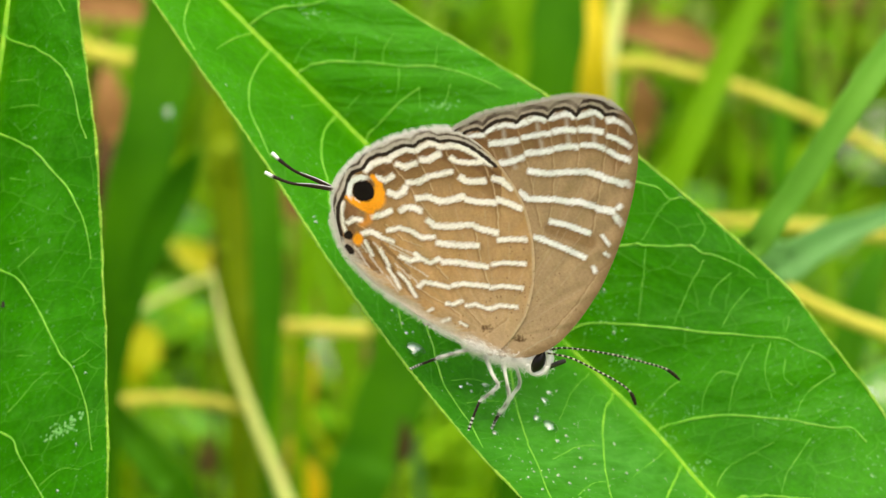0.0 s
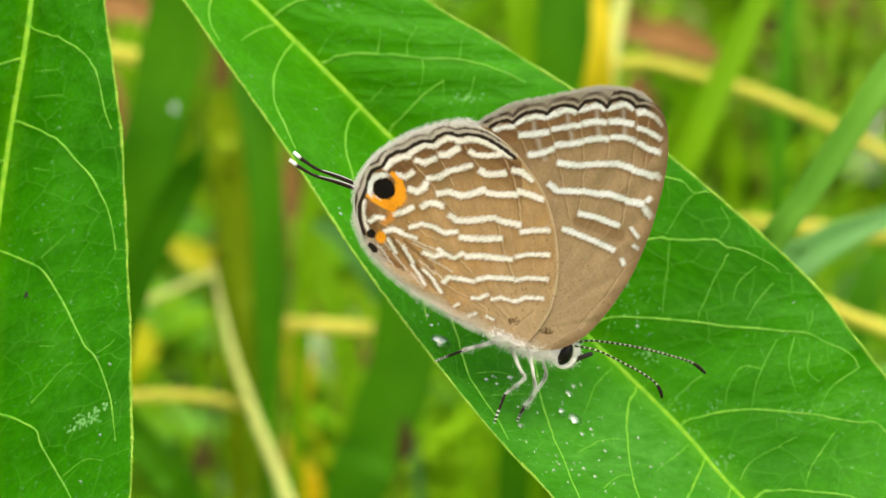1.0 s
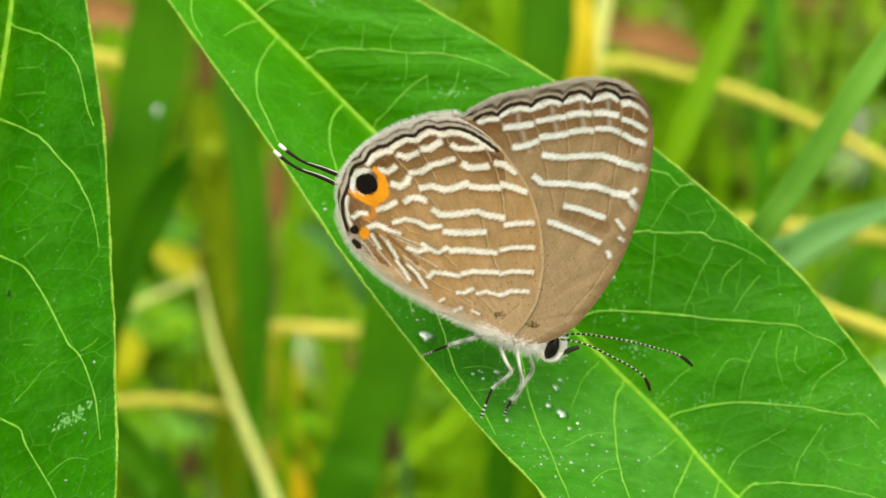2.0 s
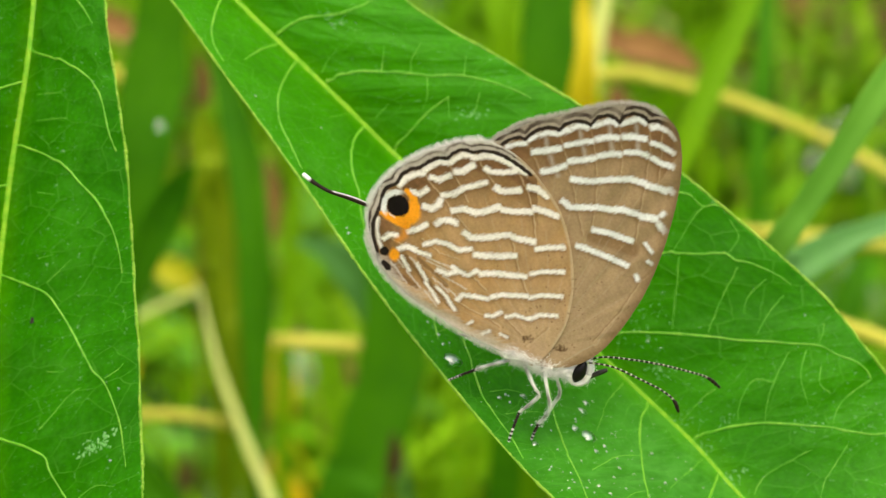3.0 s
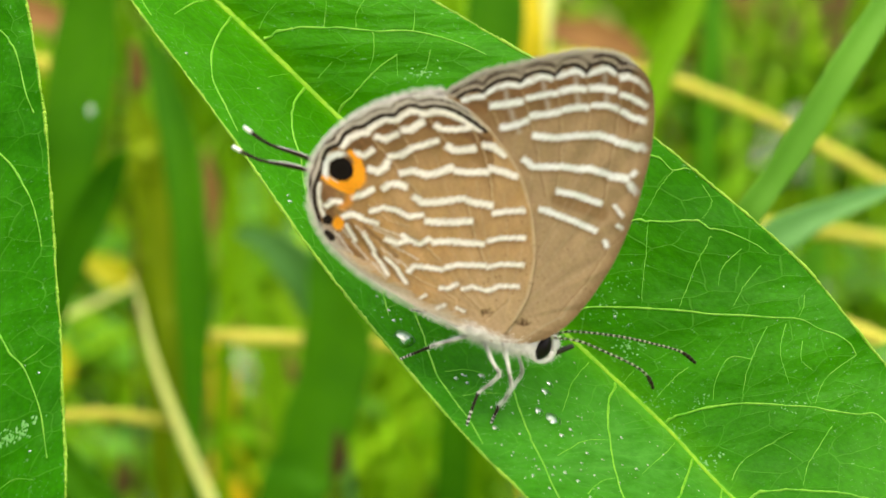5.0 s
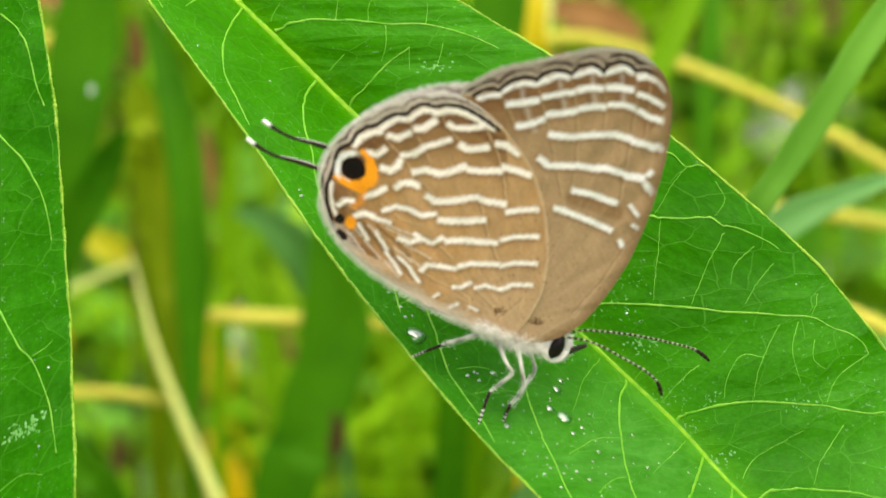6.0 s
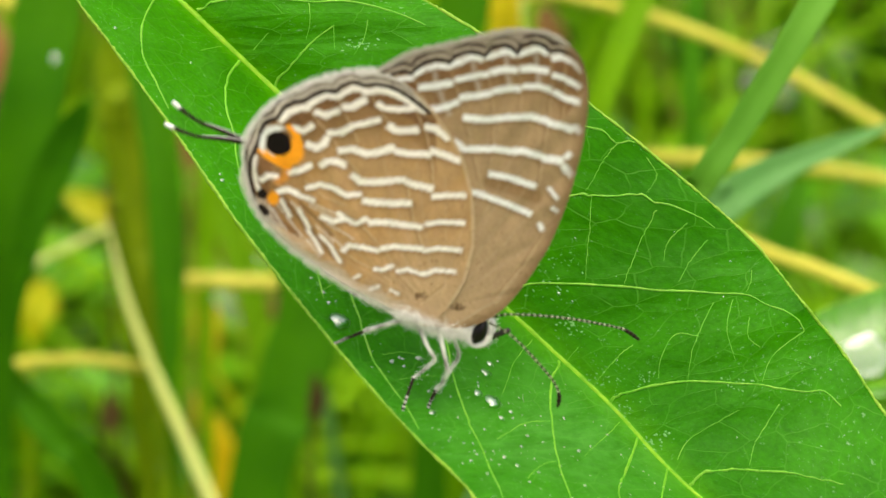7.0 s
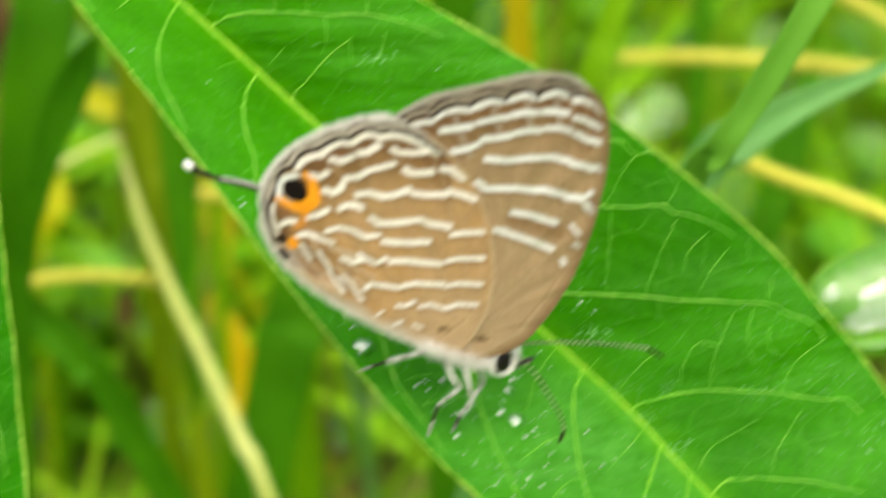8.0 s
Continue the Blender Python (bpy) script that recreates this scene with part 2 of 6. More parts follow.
SOIL, st, sb = material("soil", 0.85, 0.2)
sc = object_coords(st)
soil_a = ramp(st, noise_tex(st, 30, 6, 0.65, sc), (0.3, (0.05, 0.03, 0.016)), (0.7, (0.2, 0.115, 0.05)))
soil_b = ramp(st, noise_tex(st, 60, 5, 0.65, sc), (0.3, (0.08, 0.2, 0.01)), (0.7, (0.22, 0.38, 0.03)))
link_colour(SOIL, st, sb, mixed(st, ramp(st, noise_tex(st, 7, 4, 0.6, sc), (0.4, (0, 0, 0)), (0.55, (1, 1, 1))), soil_a, soil_b))
bump(st, sb, noise_tex(st, 120, 5, 0.6, sc), 0.6, 0.004)


# ---- mesh helpers ----
def mesh_of(name, verts, faces, mat, uv=None, pattern=None, smooth=True):
    me = bpy.data.meshes.new(name)
    me.from_pydata(np.asarray(verts, float).tolist(), [], [tuple(int(i) for i in f) for f in faces])
    me.materials.append(mat)
    if uv is not None:
        index = np.zeros(len(me.loops), np.int32)
        me.loops.foreach_get("vertex_index", index)
        me.uv_layers.new(name="UVMap").data.foreach_set("uv", np.asarray(uv, np.float32)[index].ravel())
    if pattern is not None:
        rgba = np.c_[np.asarray(pattern, np.float32), np.ones(len(pattern), np.float32)]
        me.attributes.new("pattern", "FLOAT_COLOR", "POINT").data.foreach_set("color", rgba.astype(np.float32).ravel())
    if smooth:
        me.shade_smooth()
    me.update()
    return me


def part(name, me, parent, label="", matrix=None):
    ob = new(name, me)
    ob.parent = parent
    if matrix is not None:
        ob.matrix_basis = matrix
    return tagged(ob, label)


def spline(points, u):
    """Smooth curve through the points, u from 0 to 1."""
    p = np.asarray(points, float)
    m = len(p) - 1
    u = np.clip(np.asarray(u, float), 0, 1) * m
    i = np.clip(u.astype(int), 0, m - 1)
    f = (u - i)[..., None]
    a, b, c, d = (p[np.clip(i + k, 0, m)] for k in (-1, 0, 1, 2))
    return 0.5 * (2 * b + (c - a) * f + (2 * a - 5 * b + 4 * c - d) * f * f + (3 * b - a - 3 * c + d) * f ** 3)


def grid_faces(rows, cols, closed=False):
    i, j = np.meshgrid(np.arange(rows - 1), np.arange(cols if closed else cols - 1), indexing="ij")
    k = (j + 1) % cols
    return np.stack([i * cols + j, i * cols + k, (i + 1) * cols + k, (i + 1) * cols + j], -1).reshape(-1, 4)


def tube(points, radii, sides=8, flat=1.0, facing=(0, 0, 1)):
    """Rings round a line; flat: thickness over width, the width lying across the facing direction."""
    p = np.asarray(points, float)
    r = np.broadcast_to(np.asarray(radii, float), (len(p),))
    t = np.gradient(p, axis=0)
    t /= np.linalg.norm(t, axis=1, keepdims=True) + 1e-12
    side = np.cross(t, np.asarray(facing, float))
    bad = np.linalg.norm(side, axis=1) < 0.15
    side[bad] = np.cross(t[bad], (0.3, 1.0, 0.2))
    side /= np.linalg.norm(side, axis=1, keepdims=True) + 1e-12
    up = np.cross(side, t)
    a = np.linspace(0, 2 * np.pi, sides, endpoint=False)
    ring = np.cos(a)[None, :, None] * side[:, None] + flat * np.sin(a)[None, :, None] * up[:, None]
    v = (p[:, None] + ring * r[:, None, None]).reshape(-1, 3)
    f = [tuple(q) for q in grid_faces(len(p), sides, True)]
    f.append(tuple(range(sides))[::-1])
    f.append(tuple(range((len(p) - 1) * sides, len(p) * sides)))
    return v, f


# ---- ground ----
def build_ground():
    xs = np.concatenate([-np.geomspace(2.2, 400, 14)[::-1], np.linspace(-2, 2, 81), np.geomspace(2.2, 400, 14)])
    x, y = np.meshgrid(xs, xs + 1.0, indexing="ij")
    z = np.array([[0.012 * noise.noise((a * 6, b * 6, 0)) + 0.02 * noise.noise((a * 1.5, b * 1.5, 3)) if abs(a) < 3 and abs(b) < 4 else 0.0 for a, b in zip(r, q)] for r, q in zip(x, y)])
    v = np.stack([x, y, z - 0.01], -1).reshape(-1, 3)
    tagged(new("ground", mesh_of("ground", v, grid_faces(len(xs), len(xs))[:, ::-1], SOIL)), "brown soil with moss and litter", "ground", kind="structure")


build_ground()

# ---- the broad-leaved plant: two long leaves on one stem ----
LEAF_A = [[(-24.4, 27.91, -128), (-16.97, 18.97, -124), (-13.7, 15.34, -123), (-8.95, 10.64, -122.5), (-5.13, 6.81, -122.5), (0.49, 1.19, -121.5), (7.24, -5.57, -120.5), (12.55, -10.81, -119), (15.95, -14.72, -117), (21.28, -19.78, -113), (27.25, -26.41, -110)],
    [(-24.11, 28.2, -128), (-9.92, 20.64, -123.5), (-3.24, 15.21, -122), (2.08, 11.97, -121.5), (6.12, 9.32, -120.5), (11.67, 5.46, -119), (19.82, -1.69, -118.5), (22.97, -5.74, -117.5), (25.94, -9.89, -117), (28.88, -16.73, -114), (27.5, -26.28, -110)],
    [(-24.61, 27.69, -128), (-20.67, 19.54, -121), (-17.3, 14.84, -119), (-14.43, 10.75, -118), (-10.8, 5.65, -117), (-5.89, -1.6, -114.5), (-1.02, -7.81, -111.5), (2.15, -11.49, -110.5), (4.18, -13.54, -110), (9.04, -18.6, -108), (27, -26.59, -110)]]
LEAF_B = [[(-25.39, 30.19, -124), (-25.8, 20.22, -121), (-26.11, 12.82, -119), (-27.28, 4.72, -118.5), (-28.16, -3.97, -118), (-28.25, -11.88, -117), (-27.36, -21.62, -116), (-24.63, -34.14, -114)],
    [(-25.18, 30.19, -124), (-21.99, 19.72, -118), (-21.06, 13.15, -116), (-19.99, 6.21, -115), (-19.5, -1.26, -114.5), (-19.12, -7.99, -113.5), (-19.46, -17.22, -113), (-24.31, -34.14, -114)],
    [(-25.6, 30.19, -124), (-28.92, 19.55, -117), (-31.02, 12.39, -115), (-33.33, 4.55, -114), (-34.79, -3.82, -113.5), (-34.48, -11.42, -112.5), (-33.04, -21.06, -113), (-24.95, -34.14, -114)]]
LEAF_C = [[(33.46, -14.83, -172.5), (36.2, -15.67, -171.6), (39.46, -16.01, -171), (43.3, -15.71, -170.9), (47.79, -15.07, -171.4), (54.59, -14.14, -173)],
    [(33.46, -14.63, -172.5), (35.72, -11.09, -172.8), (39.62, -9.27, -173.4), (43.54, -8.38, -173.4), (48.29, -8.86, -173.2), (54.59, -13.94, -173)],
    [(33.46, -15.02, -172.5), (36.14, -17.39, -171.3), (39.43, -17.93, -170.9), (43.27, -17.73, -170.8), (47.73, -17.19, -171.2), (54.59, -14.33, -173)]]


def loft(lines, s, v, bulge):
    s, v = np.asarray(s, float), np.asarray(v, float)
    m = spline(lines[0], s)
    e = np.where((v >= 0)[..., None], spline(lines[1], s), spline(lines[2], s))
    a = np.abs(v)[..., None]
    p = m + (e - m) * a
    p[..., 2] += bulge * 4 * a[..., 0] * (1 - a[..., 0])
    return p


def leaf_surface(lines, s, v, bulge, starts):
    """The loft with its pleats between the side veins, a groove at the midrib and a wavy margin."""
    p = loft(lines, s, v, bulge)
    a = np.abs(v)
    phase = (s - 0.06 * a) * starts
    p[..., 2] += 0.08 * np.sin(phase * 2 * np.pi) * np.sin(np.pi * np.clip(a, 0, 1)) ** 0.7
    p[..., 2] += 0.10 * np.sin(s * 61 + 3 * np.sign(v)) * a ** 4 + 0.07 * np.sin(s * 143 + 1) * a ** 6
    p[..., 2] -= 0.1 * np.exp(-(a / 0.05) ** 2)
    return p


def build_leaf(plant, lines, mat, bulge, starts, rib_radius, label):
    s = np.linspace(0, 1, 261)[:, None] * np.ones(97)[None]
    v = np.ones(261)[:, None] * np.linspace(-1, 1, 97)[None]
    p = leaf_surface(lines, s, v, bulge, starts)
    length = np.linalg.norm(np.diff(spline(lines[0], np.linspace(0, 1, 60)), axis=0), axis=1).sum()
    width = np.abs(np.linalg.norm(spline(lines[1], np.array(0.5)) - spline(lines[0], np.array(0.5))))
    uv = np.stack([s * length, v * width], -1).reshape(-1, 2)
    # closed sheet: front, back and rim
    front = p.reshape(-1, 3) * MM
    back = (p - np.array((0, 0, 0.28))).reshape(-1, 3) * MM
    f = grid_faces(261, 97)
    rim = [0 * 97 + k for k in range(97)] + [k * 97 + 96 for k in range(1, 261)] + [260 * 97 + k for k in range(95, -1, -1)] + [k * 97 for k in range(259, 0, -1)]
    n = len(front)
    faces = [tuple(q) for q in f] + [tuple(q[::-1] + n) for q in f]
    faces += [(a, b, b + n, a + n)[::-1] for a, b in zip(rim, rim[1:] + rim[:1])]
    me = mesh_of("leaf", np.concatenate([front, back]), faces, mat, np.concatenate([uv, uv]))
    leaf = part("leaf", me, plant, label)
    # midrib
    rng = np.random.default_rng(starts)
    u = np.linspace(0, 1, 700)
    q = leaf_surface(lines, u, np.zeros(700), bulge, starts)
    q[:, 2] += 0.05
    uneven = 1 + 0.06 * np.sin(u * 173) + 0.05 * np.sin(u * 411 + 2) + 0.07 * rng.normal(size=700)
    part("midrib", mesh_of("midrib", *tube(q * MM, rib_radius * (1.2 - 0.8 * u) * uneven * MM, 10, 0.7), RIB), leaf, "pale yellow green midrib")
    # pale thickened margin, rough with tiny teeth
    for sign in (1, -1):
        u = np.linspace(0.02, 0.98, 1500)
        q = leaf_surface(lines, u, sign * np.ones(1500), bulge, starts)
        q[:, 2] -= 0.02
        rough = np.convolve(rng.normal(size=1500), np.ones(3) / 3, "same")
        slow = np.convolve(rng.normal(size=1500), np.ones(40) / 6.3, "same")
        q[:, :2] += 0.02 * np.stack([rough, np.roll(rough, 700)], 1)
        r = 0.07 * (1 + 0.3 * np.roll(rough, 200) + 0.22 * slow)
        part("leaf_margin", mesh_of("leaf_margin", *tube(q * MM, np.clip(r, 0.03, 0.13) * MM, 6), MARGIN), leaf)
    return leaf


def vein(leaf, lines, starts, radius, mat, name, knots):
    """A raised vein through knots (along, across), slightly kinked, thinning to its end."""
    rng = np.random.default_rng(int(1000 * abs(knots[0][0]) + 977 * abs(knots[-1][1])))
    n = 110
    w = np.linspace(0, 1, n)
    c = spline(knots, w)
    jog = np.interp(w, np.linspace(0, 1, 24), rng.normal(size=24))
    c[:, 0] += jog * 0.0006 * min(1.0, len(knots) / 8)
    q = leaf_surface(lines, c[:, 0], np.clip(c[:, 1], -0.99, 0.99), 0.5, starts)
    q[:, 2] += 0.3 * radius
    bumpy = 1 + 0.16 * rng.normal(size=n) + 0.15 * np.interp(w, np.linspace(0, 1, 18), rng.normal(size=18))
    r = radius * (1.0 - 0.62 * w) * np.clip(bumpy, 0.45, 1.6)
    part(name, mesh_of(name, *tube(q * MM, r * MM, 6, 0.7), mat), leaf)


plant = tagged(new("broadleaf_plant"), "broad-leaved herb with long green leaves wet with dew", "plant")
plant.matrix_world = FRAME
long_leaf = build_leaf(plant, LEAF_A, LEAF, 0.5, 14, 0.19, "long green leaf folded along its midrib")
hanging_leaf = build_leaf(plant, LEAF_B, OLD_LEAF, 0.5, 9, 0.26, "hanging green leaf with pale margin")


def long_vein(*knots):
    vein(long_leaf, LEAF_A, 14, 0.078, VEIN, "side_vein", knots)


def long_net(*knots):
    vein(long_leaf, LEAF_A, 14, 0.026, NET, "cross_vein", knots)


def hanging_vein(*knots):
    vein(hanging_leaf, LEAF_B, 9, 0.075, VEIN, "side_vein", knots)


def hanging_net(*knots):
    vein(hanging_leaf, LEAF_B, 9, 0.022, NET, "cross_vein", knots)


long_vein((0.2956, 0.035), (0.2919, 0.09), (0.2888, 0.16), (0.2881, 0.27), (0.2963, 0.425), (0.3075, 0.55), (0.3163, 0.705), (0.3312, 0.775), (0.3531, 0.825), (0.3775, 0.855))
long_vein((0.4081, 0.005), (0.4, 0.045), (0.3856, 0.19), (0.365, 0.355), (0.3488, 0.515))
long_vein((0.5475, 0.005), (0.5431, 0.32), (0.55, 0.605), (0.5537, 0.655), (0.5587, 0.75), (0.5625, 0.815), (0.5687, 0.83), (0.5756, 0.88), (0.585, 0.915), (0.595, 0.925))
long_vein((0.5056, 0.01), (0.495, 0.455), (0.5044, 0.775), (0.52, 0.915), (0.5244, 0.935), (0.5325, 0.93), (0.5344, 0.985), (0.535, 1))
long_vein((0.5956, 0), (0.5938, 0.04), (0.5919, 0.11), (0.5938, 0.19), (0.6013, 0.29), (0.6162, 0.45), (0.6288, 0.55), (0.6444, 0.68), (0.6656, 0.82), (0.6825, 0.86), (0.7, 0.91), (0.7137, 0.93), (0.7294, 0.92))
long_vein((0.7031, 0.005), (0.7019, 0.045), (0.7019, 0.095), (0.7081, 0.235), (0.7181, 0.35), (0.7388, 0.48), (0.7594, 0.6), (0.7738, 0.665), (0.7863, 0.75), (0.7944, 0.815), (0.8113, 0.84))
long_vein((0.8113, 0.015), (0.8069, 0.095), (0.8113, 0.185), (0.8225, 0.3), (0.8331, 0.405), (0.8456, 0.5), (0.8575, 0.595))
long_vein((0.2456, -0.045), (0.2569, -0.37), (0.2719, -0.645))
long_vein((0.2662, -0.01), (0.2869, -0.29), (0.3181, -0.585), (0.35, -0.775), (0.3675, -0.835), (0.3831, -0.865), (0.3962, -0.9), (0.4062, -0.92))
long_vein((0.3694, -0.035), (0.3869, -0.26), (0.405, -0.42), (0.4206, -0.525), (0.4331, -0.585), (0.4494, -0.7), (0.4656, -0.795))
long_vein((0.4419, -0.005), (0.4581, -0.275), (0.4894, -0.51), (0.5188, -0.62), (0.5463, -0.68), (0.565, -0.75), (0.5819, -0.815), (0.6, -0.875), (0.6144, -0.89), (0.6331, -0.905), (0.65, -0.915), (0.6844, -0.955))
long_vein((0.5369, 0), (0.5675, -0.265), (0.6181, -0.5), (0.6369, -0.58), (0.6619, -0.655), (0.6856, -0.705), (0.7013, -0.735), (0.7681, -0.805), (0.8206, -0.88))
long_vein((0.655, -0.02), (0.67, -0.16), (0.6937, -0.29), (0.7281, -0.4), (0.7744, -0.49), (0.8075, -0.56), (0.8263, -0.6))
long_vein((0.7494, -0.01), (0.7881, -0.2), (0.8081, -0.32), (0.8237, -0.385))
long_vein((0.7906, 0), (0.8119, -0.125), (0.8225, -0.185))
long_vein((0.168, -0.025), (0.217, -0.635), (0.246, -0.85), (0.276, -0.905))
long_vein((0.236, 0.005), (0.214, 0.275), (0.206, 0.54), (0.184, 0.855))
long_vein((0.875, -0.005), (0.878, 0.28), (0.891, 0.51), (0.91, 0.785))
long_vein((0.464, -0.01), (0.5, -0.45), (0.53, -0.74), (0.55, -0.86))
long_net((0.5537, 0.655), (0.5663, 0.565), (0.5863, 0.43), (0.6013, 0.345))
long_net((0.5731, 0.805), (0.5856, 0.67), (0.6013, 0.54), (0.6131, 0.455))
long_net((0.5863, 0.855), (0.5944, 0.73), (0.6063, 0.655))
long_net((0.6019, 0.86), (0.6125, 0.745), (0.6269, 0.635))
long_net((0.545, 0.97), (0.5544, 0.94), (0.5594, 0.885), (0.5619, 0.84))
long_net((0.6425, 0.91), (0.6544, 0.87), (0.6619, 0.83))
long_net((0.5325, 0.93), (0.5394, 0.81), (0.5506, 0.655))
long_net((0.6588, 0.685), (0.6806, 0.54), (0.6981, 0.435), (0.7169, 0.355))
long_net((0.6837, 0.53), (0.6725, 0.455), (0.6869, 0.33), (0.7025, 0.255))
long_net((0.665, 0.28), (0.6706, 0.18), (0.6781, 0.085), (0.6844, 0.01))
long_net((0.6887, 0.765), (0.7056, 0.7), (0.7213, 0.71))
long_net((0.7294, 0.92), (0.7362, 0.735), (0.7562, 0.61))
long_net((0.7875, 0.06), (0.775, 0.17), (0.7719, 0.315), (0.7712, 0.44))
long_net((0.7844, 0.605), (0.7956, 0.495), (0.8044, 0.395), (0.8175, 0.295))
long_net((0.72, -0.665), (0.705, -0.485), (0.7087, -0.35))
long_net((0.7963, -0.7), (0.7762, -0.57), (0.7719, -0.495))
long_net((0.6319, -0.04), (0.6438, -0.24), (0.6681, -0.445))
long_net((0.65, 0.095), (0.6594, -0.02))
long_net((0.7256, -0.03), (0.7512, -0.24), (0.7675, -0.345))
long_net((0.2919, 0.35), (0.2544, 0.535))
long_net((0.3156, 0.705), (0.2831, 0.85))
long_net((0.2988, 0.485), (0.2787, 0.575), (0.2575, 0.725))
long_net((0.3088, 0.53), (0.3438, 0.41), (0.3606, 0.335))
long_net((0.3513, 0.67), (0.3775, 0.56), (0.3937, 0.45))
long_net((0.3506, 0.505), (0.3813, 0.405))
long_net((0.3588, 0.085), (0.34, 0.22))
long_net((0.3519, -0.27), (0.3444, 0.005))
long_net((0.2838, 0.055), (0.2706, 0.145), (0.2562, 0.27))
long_net((0.6638, 0.76), (0.6906, 0.645), (0.7219, 0.58))
long_net((0.5463, -0.68), (0.545, -0.77), (0.5456, -0.865))
long_net((0.6006, -0.82), (0.6044, -0.71), (0.6125, -0.64))
long_net((0.6256, -0.84), (0.6288, -0.725), (0.6381, -0.605))
hanging_vein((0.285, 0), (0.2944, 0.11), (0.3038, 0.335), (0.3156, 0.535), (0.3306, 0.705), (0.3469, 0.805), (0.3656, 0.85), (0.3987, 0.88), (0.4231, 0.925))
hanging_vein((0.39, 0), (0.4025, 0.24), (0.4156, 0.4), (0.4306, 0.53), (0.4487, 0.63), (0.4725, 0.76), (0.4925, 0.83), (0.5119, 0.88), (0.535, 0.91), (0.5531, 0.92))
hanging_vein((0.515, 0), (0.5419, 0.32), (0.5681, 0.47), (0.5988, 0.57), (0.6362, 0.66), (0.6569, 0.71), (0.6744, 0.775), (0.7, 0.83), (0.7238, 0.87), (0.7456, 0.885), (0.7688, 0.895))
hanging_vein((0.68, 0), (0.7181, 0.345), (0.7394, 0.41), (0.7681, 0.495), (0.7913, 0.57), (0.8069, 0.62))
hanging_vein((0.203, -0.02), (0.229, 0.555), (0.27, 0.825))
hanging_vein((0.429, 0), (0.446, -0.375), (0.495, -0.655))
hanging_vein((0.549, 0.005), (0.571, -0.37), (0.625, -0.72))
hanging_vein((0.323, 0.005), (0.341, -0.37), (0.383, -0.625))
hanging_net((0.37, 0.21), (0.3725, 0.42), (0.375, 0.515))
hanging_net((0.3412, 0.175), (0.3444, 0.45))
hanging_net((0.6956, 0.345), (0.6837, 0.455), (0.6731, 0.535), (0.6681, 0.63))
hanging_net((0.6694, 0.78), (0.6656, 0.86), (0.6613, 0.9))
hanging_net((0.7781, 0.545), (0.7725, 0.69), (0.7812, 0.815))
hanging_net((0.5119, 0.31), (0.5125, 0.43))
hanging_net((0.4456, 0.27), (0.4525, 0.415))
hanging_net((0.5388, 0.385), (0.5231, 0.565))
hanging_net((0.6356, 0.4), (0.6431, 0.515))


def plant_stem():
    """The upright stem and the two leaf stalks that join it."""
    down = Vector((0, -math.cos(radians(30)), -math.sin(radians(30))))
    top = Vector((-62.0, 36.0, -150.0))
    foot_drop = (FRAME @ (top * MM)).z / MM
    line = [np.array(top + down * (foot_drop * k) + Vector((3 * math.sin(5 * k), 0, 2 * math.sin(3 * k)))) for k in np.linspace(-0.12, 1.03, 14)]
    part("stem", mesh_of("stem", *tube(spline(line, np.linspace(0, 1, 60)) * MM, np.linspace(1.3, 2.4, 60) * MM, 10), RIB), plant, "pale green upright stem")
    for lines, k in ((LEAF_A, -0.04), (LEAF_B, -0.01)):
        a = np.array(lines[0][0])
        b = np.array(top + down * (foot_drop * k))
        mid = (a + b) / 2 + np.array((0, 4, 0))
        part("leaf_stalk", mesh_of("leaf_stalk", *tube(spline([a, mid, b], np.linspace(0, 1, 20)) * MM, np.linspace(0.42, 0.7, 20) * MM, 8), RIB), plant)


plant_stem()

glossy = tagged(new("glossy_plant"), "low plant with a glossy wet green leaf", "plant")
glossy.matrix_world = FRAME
build_leaf(glossy, LEAF_C, SHINY, 0.9, 1, 0.12, "glossy green leaf reflecting the sky")


def glossy_stalk():
    a = np.array(LEAF_C[0][-1])
    down = np.array((0, -math.cos(radians(30)), -math.sin(radians(30))))
    drop = place(*a).z / MM
    b = a + np.array((14, 0, -6)) + down * (drop + 6)
    mid = a + np.array((14, 0, -3)) + down * drop * 0.4
    part("leaf_stalk", mesh_of("leaf_stalk", *tube(spline([a, mid, b], np.linspace(0, 1, 30)) * MM, np.linspace(0.5, 1.1, 30) * MM, 8), RIB), glossy)


glossy_stalk()

# ---- dew drops on the leaves ----
DROPS_A = [(0.568, -0.885, 13), (0.674, -0.53, 12), (0.646, -0.43, 8), (0.662, -0.555, 7), (0.639, -0.365, 6), (0.639, -0.315, 3), (0.689, -0.49, 5), (0.694, -0.56, 5), (0.609, -0.8, 5), (0.615, -0.665, 6), (0.616, -0.765, 4), (0.608, -0.75, 3), (0.61, -0.74, 3), (0.709, -0.28, 4), (0.724, -0.52, 4), (0.554, -0.855, 4), (0.547, -0.835, 3), (0.536, -0.835, 3), (0.525, -0.79, 3), (0.625, -0.665, 4), (0.669, -0.835, 6), (0.777, -0.69, 4), (0.759, -0.71, 4), (0.759, -0.35, 4), (0.741, -0.59, 3), (0.738, -0.475, 3), (0.581, -0.405, 3), (0.46, -0.91, 4), (0.456, -0.895, 2.5), (0.682, -0.745, 3), (0.763, -0.87, 3), (0.789, -0.855, 3), (0.789, -0.625, 3), (0.614, 0.23, 3), (0.605, 0.215, 4), (0.415, 0.675, 3), (0.573, 0.33, 5), (0.223, 0.395, 3), (0.323, -0.85, 3), (0.367, -0.455, 3)]
